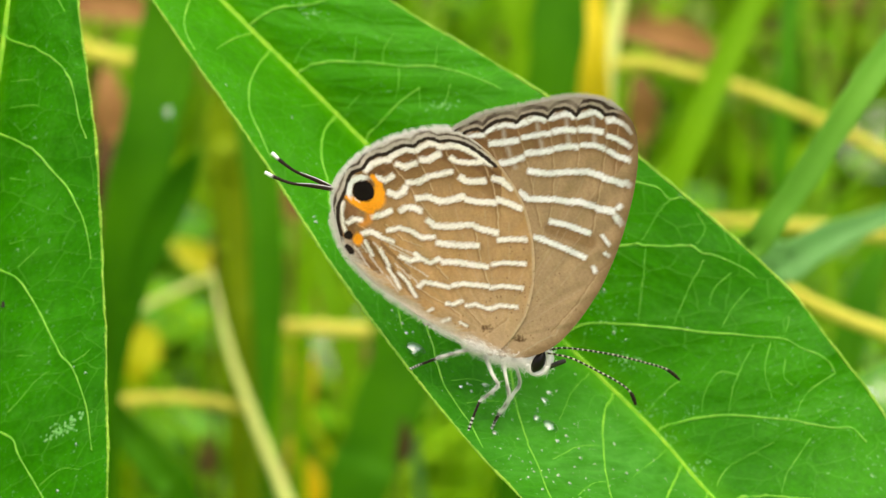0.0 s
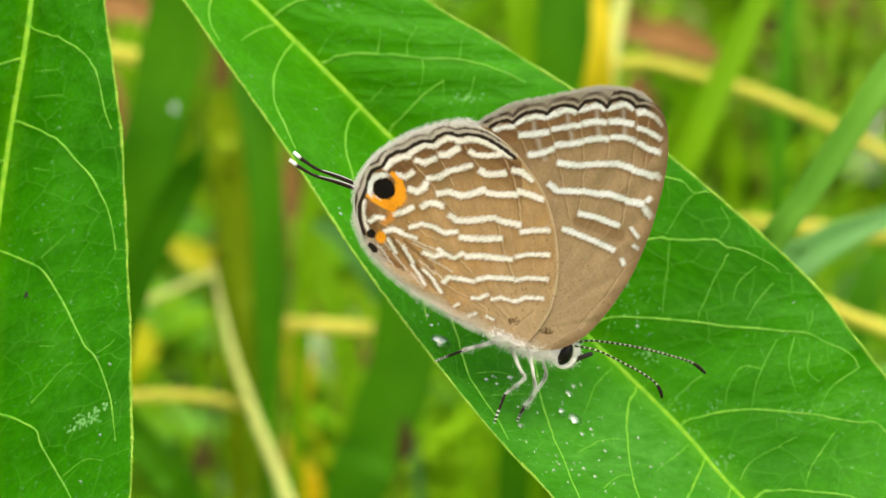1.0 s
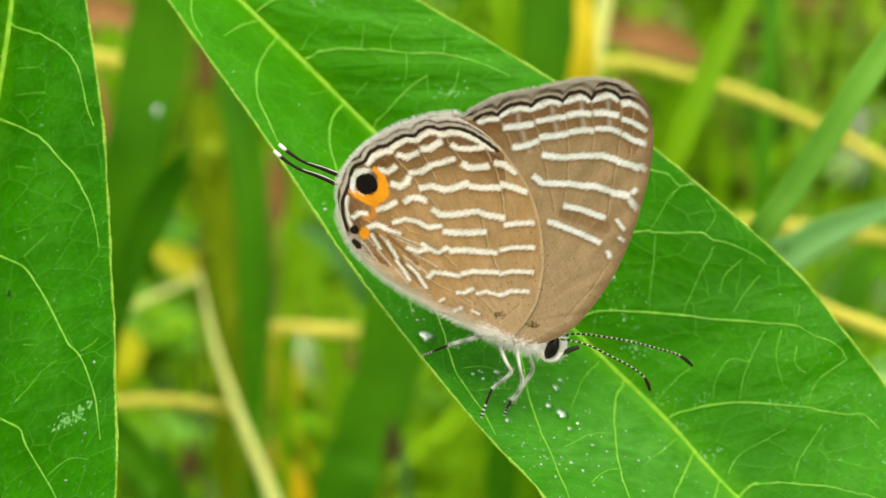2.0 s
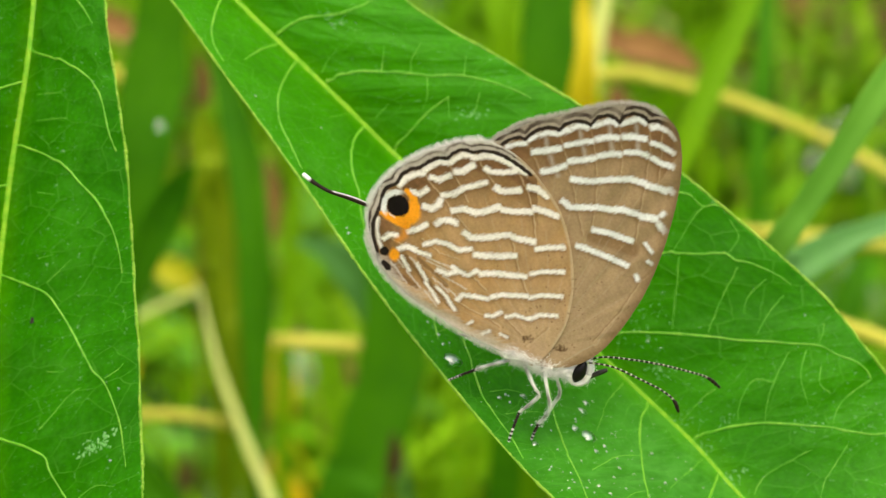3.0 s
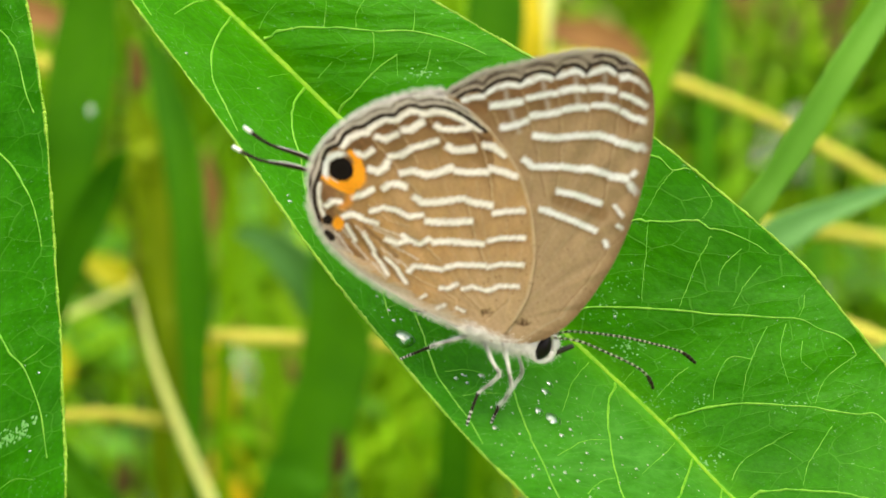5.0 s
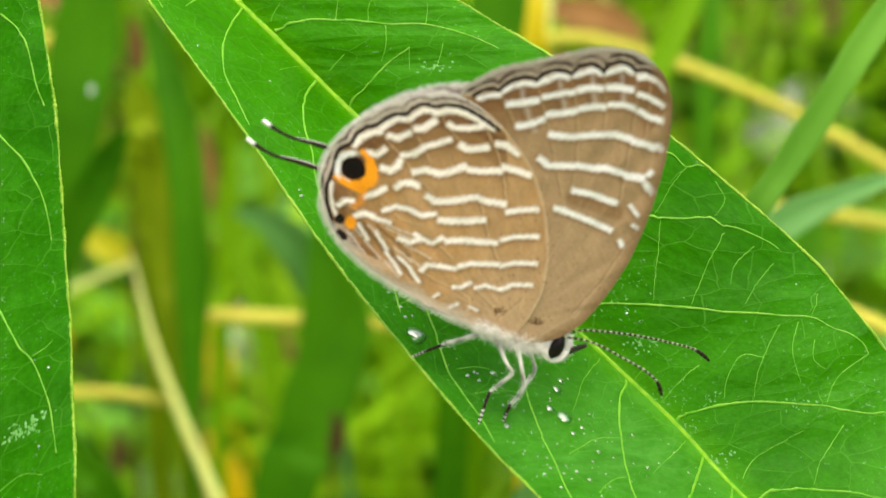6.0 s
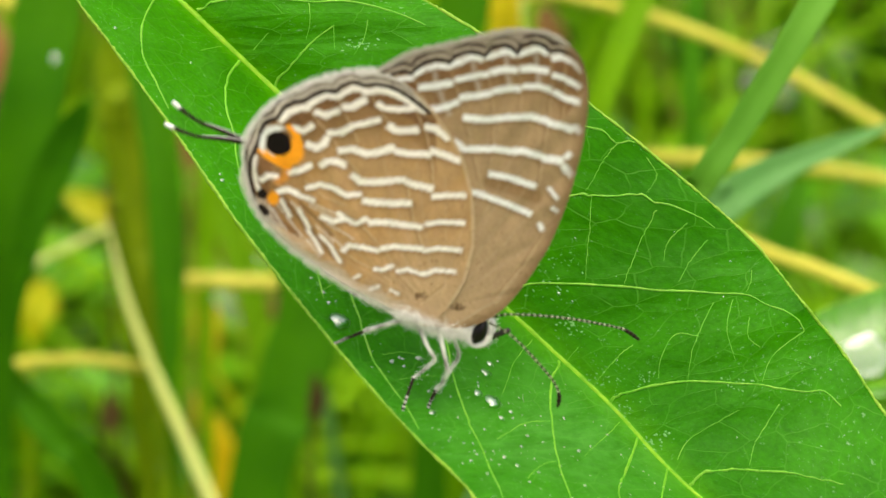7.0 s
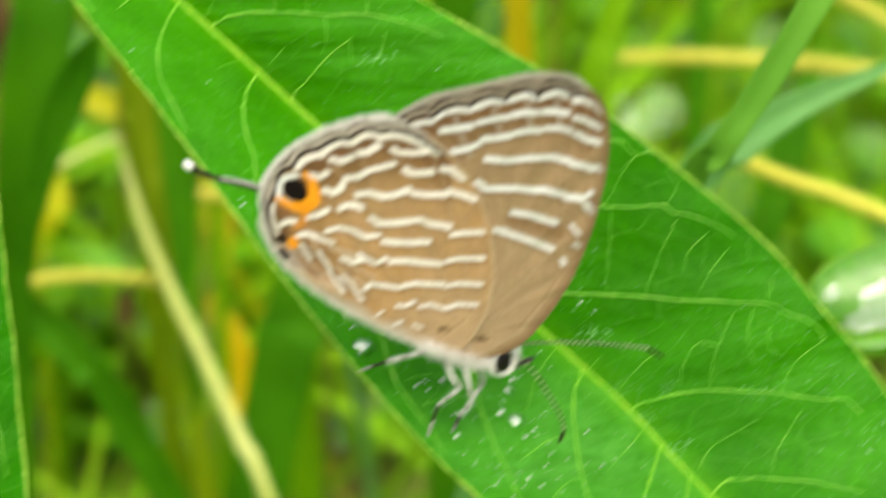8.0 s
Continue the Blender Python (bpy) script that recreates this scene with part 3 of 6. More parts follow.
DROPS_B = [(0.756, 0.8, 3), (0.688, 0.865, 3), (0.791, 0.665, 4), (0.675, 0.79, 2)]


def drop_mesh(mat):
    bm = bmesh.new()
    bmesh.ops.create_icosphere(bm, subdivisions=3, radius=1.0)
    for q in bm.verts:
        q.co.z = q.co.z * (0.5 if q.co.z > 0 else 0.2)
        q.co.x *= 1 + 0.3 * noise.noise(q.co * 1.3)
        q.co.y *= 1 + 0.3 * noise.noise(q.co * 1.3 + Vector((5, 0, 0)))
    me = bpy.data.meshes.new("dew_drop")
    bm.to_mesh(me)
    bm.free()
    me.materials.append(mat)
    me.shade_smooth()
    return me


def build_drops():
    hazy, clear = drop_mesh(WATER), drop_mesh(CLEAR)
    rng = random.Random(5)
    sets = [(LEAF_A, DROPS_A, 14), (LEAF_B, DROPS_B, 9)]
    tiny = []
    for k in range(190):
        s = 0.84 - 0.36 * rng.uniform(0, 1) ** 1.3
        tiny.append((s, -rng.uniform(0.1, 0.95), rng.choice((0.8, 1.0, 1.3, 1.6, 2.1, 2.8))))
    for k in range(40):
        tiny.append((rng.uniform(0.2, 0.85), rng.uniform(0.1, 0.9), rng.choice((1.0, 1.4, 2.0))))
    sets.append((LEAF_A, tiny, 14))
    for lines, drops, starts in sets:
        for s, v, r in drops:
            e = 0.004
            p, ps, pv = (leaf_surface(lines, np.array(a), np.array(b), 0.5, starts) for a, b in ((s, v), (s + e, v), (s, v + 4 * e)))
            n = Vector(np.cross(pv - p, ps - p))
            n = -n if n.z < 0 else n
            m = n.to_track_quat("Z", "Y").to_matrix().to_4x4() @ pose(0, 0, 0, 0, 0, rng.uniform(0, 360))
            size = r * (0.04 if r >= 6 else 0.0325) * MM * rng.uniform(0.9, 1.1)
            ob = new("dew_drop", clear if r >= 5.5 else hazy)
            ob.matrix_world = FRAME @ Matrix.Translation(Vector(p) * MM) @ m @ Matrix.Diagonal((size, size * rng.uniform(0.75, 1.0), size, 1))
            tagged(ob, "clear dew drop lying on the green leaf", "water drop", "dew drops on the leaves")


build_drops()


def blade_drop(x, y, z, radius):
    """A large dew drop caught on a grass blade."""
    ob = new("dew_drop", drop_mesh(WATER))
    ob.matrix_world = FRAME @ Matrix.Translation(Vector((x, y, z)) * MM) @ Matrix.Diagonal((radius * MM, 1.25 * radius * MM, radius * MM, 1))
    tagged(ob, "large bright dew drop caught on a dark grass blade", "water drop")


blade_drop(-32.2, 16.0, -234.5, 0.5)


def highlight_patch(x, y, z, wide, high):
    """A flat water sheet added to stand for the glossy leaf's sky highlight."""
    ob = new("water_patch", drop_mesh(HIGHLIGHT))
    ob.matrix_world = FRAME @ Matrix.Translation(Vector((x, y, z)) * MM) @ pose(0, 0, 0, -12, 0, 25) @ Matrix.Diagonal((wide * MM, high * MM, 0.35 * MM, 1))
    tagged(ob, "added sheet imitating the sky's white highlight on the glossy leaf", "water film")


highlight_patch(39.9, -13.9, -171.0, 2.7, 1.9)
highlight_patch(36.5, -12.6, -171.3, 0.7, 0.6)


def build_smear(lines, starts, s0, v0, ds, dv, count, seed, mat, label, category, size=1.0):
    """Thin flakes of dried film or dirt lying on a leaf."""
    rng = np.random.default_rng(seed)
    v, f = [], []
    for k in range(count):
        s, w = s0 + rng.normal() * ds, v0 + rng.normal() * dv
        p, ps, pv = (leaf_surface(lines, np.array(a), np.array(b), 0.5, starts) for a, b in ((s, w), (s + 0.004, w), (s, w + 0.016)))
        x, y = (ps - p) / np.linalg.norm(ps - p), (pv - p) / np.linalg.norm(pv - p)
        r = rng.uniform(0.04, 0.16) * size
        long = rng.uniform(0.8, 2.2)
        n = len(v)
        turn = rng.uniform(0, 6.3)
        v.append(p + np.array((0, 0, 0.05)))
        for a in np.linspace(0, 2 * np.pi, 8, endpoint=False):
            g = r * rng.uniform(0.6, 1.3)
            c, d = g * long * math.cos(a), g * math.sin(a)
            v.append(p + x * (c * math.cos(turn) - d * math.sin(turn)) + y * (c * math.sin(turn) + d * math.cos(turn)) + np.array((0, 0, 0.015)))
        f += [(n, n + 1 + i, n + 1 + (i + 1) % 8) for i in range(8)]
    ob = new(category.replace(" ", "_"), mesh_of("smear", np.array(v) * MM, f, mat))
    ob.matrix_world = FRAME
    tagged(ob, label, category)


DIRT_AT = [(0.571, 0.29)]
SMEARS_A = [(0.217, 0.435), (0.384, 0.515), (0.633, 0.155), (0.763, 0.035)]
for s0, v0 in ((0.685, 0.06), (0.7, 0.2), (0.602, 0.22), (0.745, 0.5), (0.715, 0.03), (0.58, 0.33)):
    build_smear(LEAF_A, 14, s0, v0, 0.007, 0.04, 26, int(s0 * 1000), SMEAR, "pale dried residue on the long green leaf", "leaf scar", 0.38)
SMEARS_B = [(0.734, 0.725)]
for k, (s0, v0) in enumerate(SMEARS_A):
    build_smear(LEAF_A, 14, s0, v0, 0.006, 0.035, 30, 60 + k, SMEAR, "pale dried scar on the long green leaf", "leaf scar", 0.5)
for k, (s0, v0) in enumerate(SMEARS_B):
    build_smear(LEAF_B, 9, s0, v0, 0.004, 0.06, 70, 80 + k, SMEAR, "pale dried smear on the hanging leaf", "dried smear", 0.6)
build_smear(LEAF_B, 9, *DIRT_AT[0], 0.001, 0.004, 3, 90, DIRT, "tiny dark speck of dirt on the hanging leaf", "dirt speck", 1.4)

# ---- the butterfly ----
EXYZ = ((0.9929, 0.0000, 0.1191), (-0.0449, 0.9262, 0.3744), (-0.1104, -0.3770, 0.9196))
WING_ROOT = (3.10, -4.98, -108.62)
FW_EDGE = [(-0.03, -0.98), (1.54, -1.04), (3.3, -0.05), (5.15, 2.45), (6.36, 5.1), (7.17, 7.92), (7.54, 10.16), (7.48, 11.9), (6.95, 12.98), (5.7, 13.72), (4.15, 13.88), (2.66, 13.62), (1.04, 13.27), (-0.29, 12.98), (-1.35, 12.46), (-2.17, 11.8), (-2.2, 9.9), (-1.47, 5.73), (-1.09, -0.18)]
HW_EDGE = [(0.62, 0.1), (1.43, 1.45), (1.94, 3.44), (1.98, 5.73), (1.56, 7.92), (0.58, 9.85), (-0.47, 11.18), (-1.78, 12.02), (-3.35, 12.14), (-5.18, 11.68), (-6.7, 10.92), (-7.76, 9.99), (-8.46, 8.88), (-8.62, 7.2), (-8.28, 5.72), (-7.6, 4.5), (-6.1, 2.86), (-3.82, 1.1), (-1.7, -0.15), (-0.43, -0.71)]
HW_LINE = [(-8.21, 5.45), (-8.29, 6.08), (-8.4, 6.71), (-8.44, 7.43), (-8.3, 8.11), (-8, 8.66), (-7.79, 9.18), (-7.65, 9.64), (-7.4, 9.88), (-7.1, 10), (-6.92, 10.08), (-6.57, 10.56), (-6.12, 10.8), (-5.6, 10.88), (-5.48, 10.94), (-5.12, 11.17), (-4.65, 11.34), (-4.27, 11.31), (-4.16, 11.27), (-3.83, 11.57), (-3.39, 11.74), (-3.05, 11.67), (-2.77, 11.52), (-2.65, 11.54), (-2.25, 11.6), (-1.76, 11.5), (-1.26, 11.28), (-0.84, 11), (-0.42, 10.66), (0.13, 10.14)]
FW_LINE = [(-1.66, 11.81), (-1.39, 12.02), (-1.1, 12.13), (-0.73, 12.19), (-0.45, 12.06), (-0.15, 12.39), (0.22, 12.59), (0.71, 12.7), (1.11, 12.64), (1.3, 12.51), (1.57, 12.84), (2.14, 13.03), (2.64, 12.97), (2.9, 12.79), (3.27, 13.17), (3.78, 13.31), (4.17, 13.18), (4.4, 12.94), (4.63, 13.29), (5.11, 13.43), (5.58, 13.28), (5.89, 12.92), (6.28, 12.97), (6.79, 12.82), (7.21, 12.46), (7.43, 11.92)]
TAIL = [(-8.54, 8.78), (-9.48, 9.33), (-10.51, 9.85), (-11.23, 10.46), (-11.68, 10.97)]
EYESPOT, LOW_SPOT, LOWEST_SPOT, LOW_ORANGE = (-6.94, 8.77), (-7.93, 6.24), (-8.03, 5.58), (-7.41, 6.01)
ORANGE_ARC = [(-6.4, 9.6), (-6.12, 9.15), (-6.05, 8.6), (-6.3, 8.12), (-6.72, 7.75), (-7.22, 8.02), (-7.6, 8.3), (-7.85, 8.45)]
ORANGE_WEDGE = [(-6.71, 7.78), (-6.75, 7.06), (-7.15, 6.85)]
ANAL_LINE = [(-8.63, 6.25), (-8.67, 7.03), (-8.61, 7.87), (-8.42, 8.58)]
HW_DASHES, FW_DASHES, HW_VEINS, FW_VEINS, FW_SHEEN, DARK_STREAKS = [], [], [], [], [], []


def dashes(rows, half, *lines):
    """White dashes of one row: lines in the wing's plane, in millimetres, and half their width."""
    rows.extend((half, line) for line in lines)


dashes(HW_DASHES, 0.165, [(-7.92, 8.66), (-7.71, 9.18), (-7.36, 9.51), (-6.95, 9.56)], [(-6.78, 9.96), (-6.44, 10.29), (-5.91, 10.52), (-5.44, 10.54)], [(-5.38, 10.69), (-4.96, 10.96), (-4.49, 11.13), (-4.14, 11.03)], [(-4, 11.06), (-3.67, 11.29), (-3.32, 11.44), (-2.98, 11.37), (-2.73, 11.19)], [(-2.61, 11.21), (-2.17, 11.32), (-1.72, 11.26), (-1.13, 10.97), (-0.62, 10.63), (-0.06, 10.23)])
dashes(HW_DASHES, 0.165, [(-6.2, 9.55), (-5.77, 9.36), (-5.32, 9.66)], [(-5.11, 10.29), (-4.68, 10.1), (-4.06, 10.36)], [(-3.82, 10.54), (-3.39, 10.53), (-2.8, 10.83)], [(-2.2, 10.63), (-1.92, 10.42), (-1.3, 10.31), (-0.6, 10.39)])
dashes(HW_DASHES, 0.17, [(-5.63, 8.68), (-5.21, 8.52), (-4.78, 8.76), (-4.69, 8.97)], [(-4.61, 9.22), (-4, 9.24), (-3.49, 9.56)], [(-3.38, 9.59), (-2.85, 9.67), (-2.21, 9.85)], [(-1.76, 9.53), (-1.45, 9.28), (-0.47, 9.3)], [(-0.04, 9.41), (0.45, 9.31), (0.95, 8.85)])
dashes(HW_DASHES, 0.175, [(-4.14, 8.32), (-3.55, 8.43), (-2.92, 8.15), (-2.46, 8.2), (-1.63, 8.43)], [(-1.52, 8.25), (-0.75, 8.11), (0.03, 8.03)], [(0.15, 8.22), (0.7, 8.05), (1.38, 7.74)], [(-5.05, 7.62), (-4.72, 7.84), (-4.37, 7.8), (-3.94, 7.61)])
dashes(HW_DASHES, 0.165, [(-6.59, 7.28), (-6.09, 7.39), (-5.55, 7.63)], [(-3.62, 7.07), (-3.25, 6.73), (-2.46, 6.72), (-1.2, 6.82)], [(-1.06, 6.69), (-0.63, 6.5), (0.06, 6.33)], [(0.13, 5.9), (0.63, 5.98), (1.59, 5.94)])
dashes(HW_DASHES, 0.155, [(-5.79, 6.49), (-5.19, 6.66), (-4.53, 6.44), (-3.96, 6.08), (-3.34, 6.11)], [(-3.15, 5.76), (-2.51, 5.65), (-0.96, 5.6)], [(-7.18, 6.32), (-6.73, 6.47), (-6.27, 6.24)], [(-7.91, 6.96), (-7.57, 7.2), (-7.16, 7.1)])
dashes(HW_DASHES, 0.15, [(-5.19, 4.97), (-4.7, 4.74), (-4.25, 4.83)], [(-4.39, 5.12), (-3.99, 4.8), (-3.59, 4.6), (-3.1, 4.85)], [(-2.94, 4.65), (-2.11, 4.61), (-0.54, 4.37)], [(-0.24, 4.49), (0.38, 4.61), (1.49, 4.53)])
dashes(HW_DASHES, 0.13, [(-4.31, 3.21), (-3.97, 3.49), (-3.35, 3.36), (-2.65, 3.16)], [(-2.47, 3.25), (-1.87, 3.37), (-0.52, 3.23)], [(-0.41, 3.13), (0.25, 3.25), (1.3, 3.11)])
dashes(HW_DASHES, 0.11, [(-2.81, 2.2), (-2.4, 2.16), (-2, 2.38)], [(-1.75, 2.06), (-1.27, 2.15), (-0.57, 1.89)], [(-0.48, 1.89), (0.03, 2.1), (0.97, 2)])
dashes(HW_DASHES, 0.07, [(-3.1, 1.14), (-2.7, 1.3)], [(-3.84, 1.76), (-3.6, 1.89)], [(-2.12, 1.1), (-1.8, 0.87)])
dashes(HW_DASHES, 0.1, [(-7.06, 5.91), (-6.88, 5.5), (-6.72, 5.09)], [(-6.26, 5.43), (-6.03, 4.85), (-5.84, 4.44)], [(-5.88, 4.28), (-5.61, 3.77), (-5.32, 3.13)], [(-5.33, 4.02), (-4.89, 3.47), (-4.46, 2.61)], [(-6.33, 6.18), (-5.53, 5.86)])
dashes(FW_DASHES, 0.15, [(-1.41, 11.66), (-1.03, 11.8), (-0.48, 11.85)], [(-0.31, 12), (0.13, 12.26)], [(0.3, 12.29), (0.7, 12.4), (1.18, 12.34)], [(1.33, 12.39), (1.79, 12.57)], [(1.96, 12.65), (2.36, 12.8), (2.78, 12.67)], [(3.01, 12.73), (3.46, 12.87)], [(3.63, 12.92), (3.97, 13.04), (4.28, 12.83)], [(4.48, 12.85), (4.88, 12.99)], [(5.02, 13.02), (5.38, 13.1), (5.75, 12.86)], [(6, 12.62), (6.42, 12.68)], [(6.59, 12.59), (6.93, 12.4), (7.26, 11.98)])
dashes(FW_DASHES, 0.165, [(-0.1, 11.37), (0.62, 11.42), (1.34, 11.56)], [(1.6, 11.71), (2.4, 11.84), (2.99, 11.9)], [(3.19, 12.01), (3.9, 12.15), (4.33, 12.08)], [(4.58, 12.14), (5.06, 12.13), (5.74, 12.01)], [(6.02, 11.79), (6.56, 11.58), (7.15, 11.21)])
dashes(FW_DASHES, 0.165, [(0.33, 10.25), (0.93, 10.36), (1.57, 10.6)], [(1.75, 10.81), (2.46, 10.86), (3.09, 11)], [(3.26, 11.09), (3.95, 11.2), (4.43, 11.16)], [(4.66, 11.25), (5.31, 11.27), (5.82, 11.08)], [(6.02, 10.96), (6.52, 10.62), (7.12, 10.44)])
dashes(FW_DASHES, 0.19, [(1.87, 9.81), (2.92, 9.67), (3.93, 9.78), (4.92, 9.77), (5.66, 9.55)], [(5.75, 9.46), (6.26, 9.3), (6.77, 9.08)], [(6.91, 9.17), (7.17, 8.96)])
dashes(FW_DASHES, 0.19, [(1.35, 8.6), (1.75, 8.26), (2.32, 8.22), (2.98, 8.21)], [(3.13, 8.24), (3.9, 8.05), (4.56, 8.07), (5.33, 7.79)], [(5.42, 7.67), (6.28, 7.53)], [(6.51, 7.84), (6.6, 7.75)], [(6.36, 7.26), (6.71, 6.76)])
dashes(FW_DASHES, 0.17, [(2.9, 6.95), (3.88, 6.7), (4.97, 6.28)], [(2.07, 6.03), (2.42, 5.93), (3.72, 5.36), (4.7, 4.88)])
dashes(FW_DASHES, 0.11, [(5.64, 6.12), (5.98, 5.65)], [(5.77, 5.13), (5.97, 4.94)], [(5.13, 4.29), (5.24, 4.06)])
dashes(HW_DASHES, 0.045, [(-7.67, 5.6), (-7.26, 4.97), (-6.92, 4.33)], [(-6.59, 5.81), (-6.26, 5.36), (-5.94, 4.89)], [(-5.72, 5.58), (-5.26, 5.29), (-4.75, 5)], [(-4.92, 4.62), (-4.34, 4.23), (-3.77, 3.81)], [(-6.17, 5.99), (-5.17, 5.47), (-4.16, 4.96)], [(-4.66, 3.82), (-4.44, 3.56), (-4.25, 3.21)], [(-6, 3.84), (-5.72, 3.42), (-5.45, 2.94)], [(-6.87, 5.06), (-6.55, 4.55), (-6.22, 4.03)], [(-7.41, 6.01), (-7.2, 5.6), (-7.01, 5.25)], [(-5.51, 4.53), (-5.09, 4.15), (-4.7, 3.66)])
dashes(HW_DASHES, 0.09, [(-8.09, 8.17), (-8.2, 7.49), (-8.18, 6.87), (-8.09, 6.46)])
dashes(HW_VEINS, 0.05, [(-5.54, 10.85), (-5.18, 10.05), (-4.59, 9.19), (-4, 8.19), (-3.18, 6.94)], [(-4.19, 11.21), (-3.88, 10.48), (-3.49, 9.56), (-3.24, 8.8)], [(-2.68, 11.48), (-2.37, 10.76), (-1.94, 9.99), (-1.68, 9.44)], [(-0.62, 10.63), (-0.36, 9.96), (0, 8.83), (0.16, 7.6), (0.16, 5.9)], [(-6.96, 9.99), (-6.44, 9.4)], [(-4.34, 3.18), (-3.68, 2.63), (-2.9, 2.2), (-2.1, 1.55)], [(-3.3, 4.44), (-2.66, 3.7)], [(-1.72, 1.96), (-1.3, 1.48), (-0.99, 0.99)], [(-1.09, 6.69), (-0.92, 5.04), (-0.41, 3.13)], [(-7.58, 7.01), (-6.17, 6.05), (-4.88, 5.25), (-4.17, 4.77)], [(0.51, 1.3), (-0.35, 0.56), (-0.75, 0.3)], [(-5.83, 6.83), (-4.99, 5.97), (-3.98, 5.55)])
dashes(FW_VEINS, 0.045, [(-0.45, 12.03), (-0.1, 11.37), (0.21, 10.28)], [(1.25, 12.54), (1.53, 11.56), (1.79, 10.35), (1.95, 9.59), (2.12, 8.37), (2.43, 6.68)], [(2.89, 12.73), (3.07, 11.69), (3.17, 10.79), (3.21, 9.58), (3.07, 8.06), (2.87, 6.98)], [(4.37, 12.94), (4.47, 11.96), (4.54, 11.07), (4.41, 9.72)], [(5.89, 12.89), (5.99, 11.79), (5.9, 10.9), (5.72, 9.61), (5.39, 7.73), (5.17, 6.19)], [(6.59, 12.82), (6.53, 11.58), (6.52, 10.62), (6.29, 9.3)], [(7.19, 5.55), (5.44, 4), (4.25, 2.1), (2.9, 0.5)])
dashes(FW_SHEEN, 0.2, [(0.51, 12.61), (0.73, 11.27), (1.15, 10.03)], [(2.3, 12.94), (2.45, 11.84), (2.66, 10.73)], [(3.84, 13.22), (3.93, 12.12), (4, 11.08)], [(5.19, 13.28), (5.29, 12.1), (5.34, 11.18)])
dashes(DARK_STREAKS, 0.1, [(-6.82, 5.91), (-6.39, 5.18), (-5.97, 4.32)], [(-6.18, 5.74), (-5.57, 5.04), (-4.8, 4.08)], [(-7.69, 5.29), (-7.07, 4.74), (-6.43, 4.1)], [(-5.78, 4.47), (-5.29, 3.67), (-4.71, 2.8)], [(-7.93, 5.2), (-7.57, 4.88)])
BROWN, DEEP, TAN = np.array((0.425, 0.262, 0.128)), np.array((0.2, 0.107, 0.044)), np.array((0.47, 0.365, 0.25))
CREAM, BEIGE, BLACK, ORANGE = np.array((0.77, 0.775, 0.785)), np.array((0.4, 0.35, 0.29)), np.array((0.02, 0.013, 0.01)), np.array((0.86, 0.33, 0.02))


def to_segment(p, a, b):
    a, b = np.asarray(a), np.asarray(b)
    d = b - a
    k = np.clip(((p - a) @ d) / (d @ d + 1e-9), 0, 1)
    return np.linalg.norm(p - a - k[:, None] * d, axis=1)


def to_line(p, line):
    return np.min([to_segment(p, a, b) for a, b in zip(line[:-1], line[1:])], axis=0)


def blend(col, to, amount):
    return col + (np.asarray(to) - col) * np.clip(amount, 0, 1)[:, None]


def ragged(p, scale, seed):
    """Cheap smooth noise from a few waves, between about -1 and 1."""
    rng = np.random.default_rng(seed)
    out = np.zeros(len(p))
    for k in range(9):
        d = rng.normal(size=2)
        out += np.sin(p @ d * scale * (1 + k * 0.45) + rng.uniform(0, 6.3)) / (1 + 0.35 * k)
    return out / 2.6


def edge(d, half, soft=0.05):
    return np.clip((half - d) / soft + 0.5, 0, 1)


def wing_points(outline, around, out):
    loop = np.array(list(outline) + [outline[0]])
    rim = spline(loop, np.linspace(0, 1, around + 1))[:-1]
    rho = np.linspace(0.0, 1.0, out + 1)[1:] ** 0.8
    return (rim[None] * rho[:, None, None]), rim


def paint(col, q, line, half, colour, amount=1.0, soft=0.05, square=False):
    """A stroke along a line, laid over the colours; square: cut off straight at both ends."""
    line = np.asarray(line, float)
    grow = half + soft
    near = np.nonzero(((q > line.min(0) - grow) & (q < line.max(0) + grow)).all(1))[0]
    if len(near):
        k = edge(to_line(q[near], line), half, soft)
        if square:
            for a, b in ((line[0], line[1]), (line[-1], line[-2])):
                d = (a - b) / (np.linalg.norm(a - b) + 1e-9)
                past = (q[near] - a) @ d
                beside = np.linalg.norm(q[near] - a, axis=1) < 2.5 * half + 0.1
                k = k * np.where(beside, edge(past, 0.02, soft), 1.0)
        col[near] = blend(col[near], colour, amount * k)


def dot(col, q, centre, radii, colour, soft=0.1, amount=1.0):
    d = np.hypot((q[:, 0] - centre[0]) / radii[0], (q[:, 1] - centre[1]) / radii[1])
    near = d < 1.6
    col[near] = blend(col[near], colour, amount * edge(d[near], 1.0, soft / min(radii)))


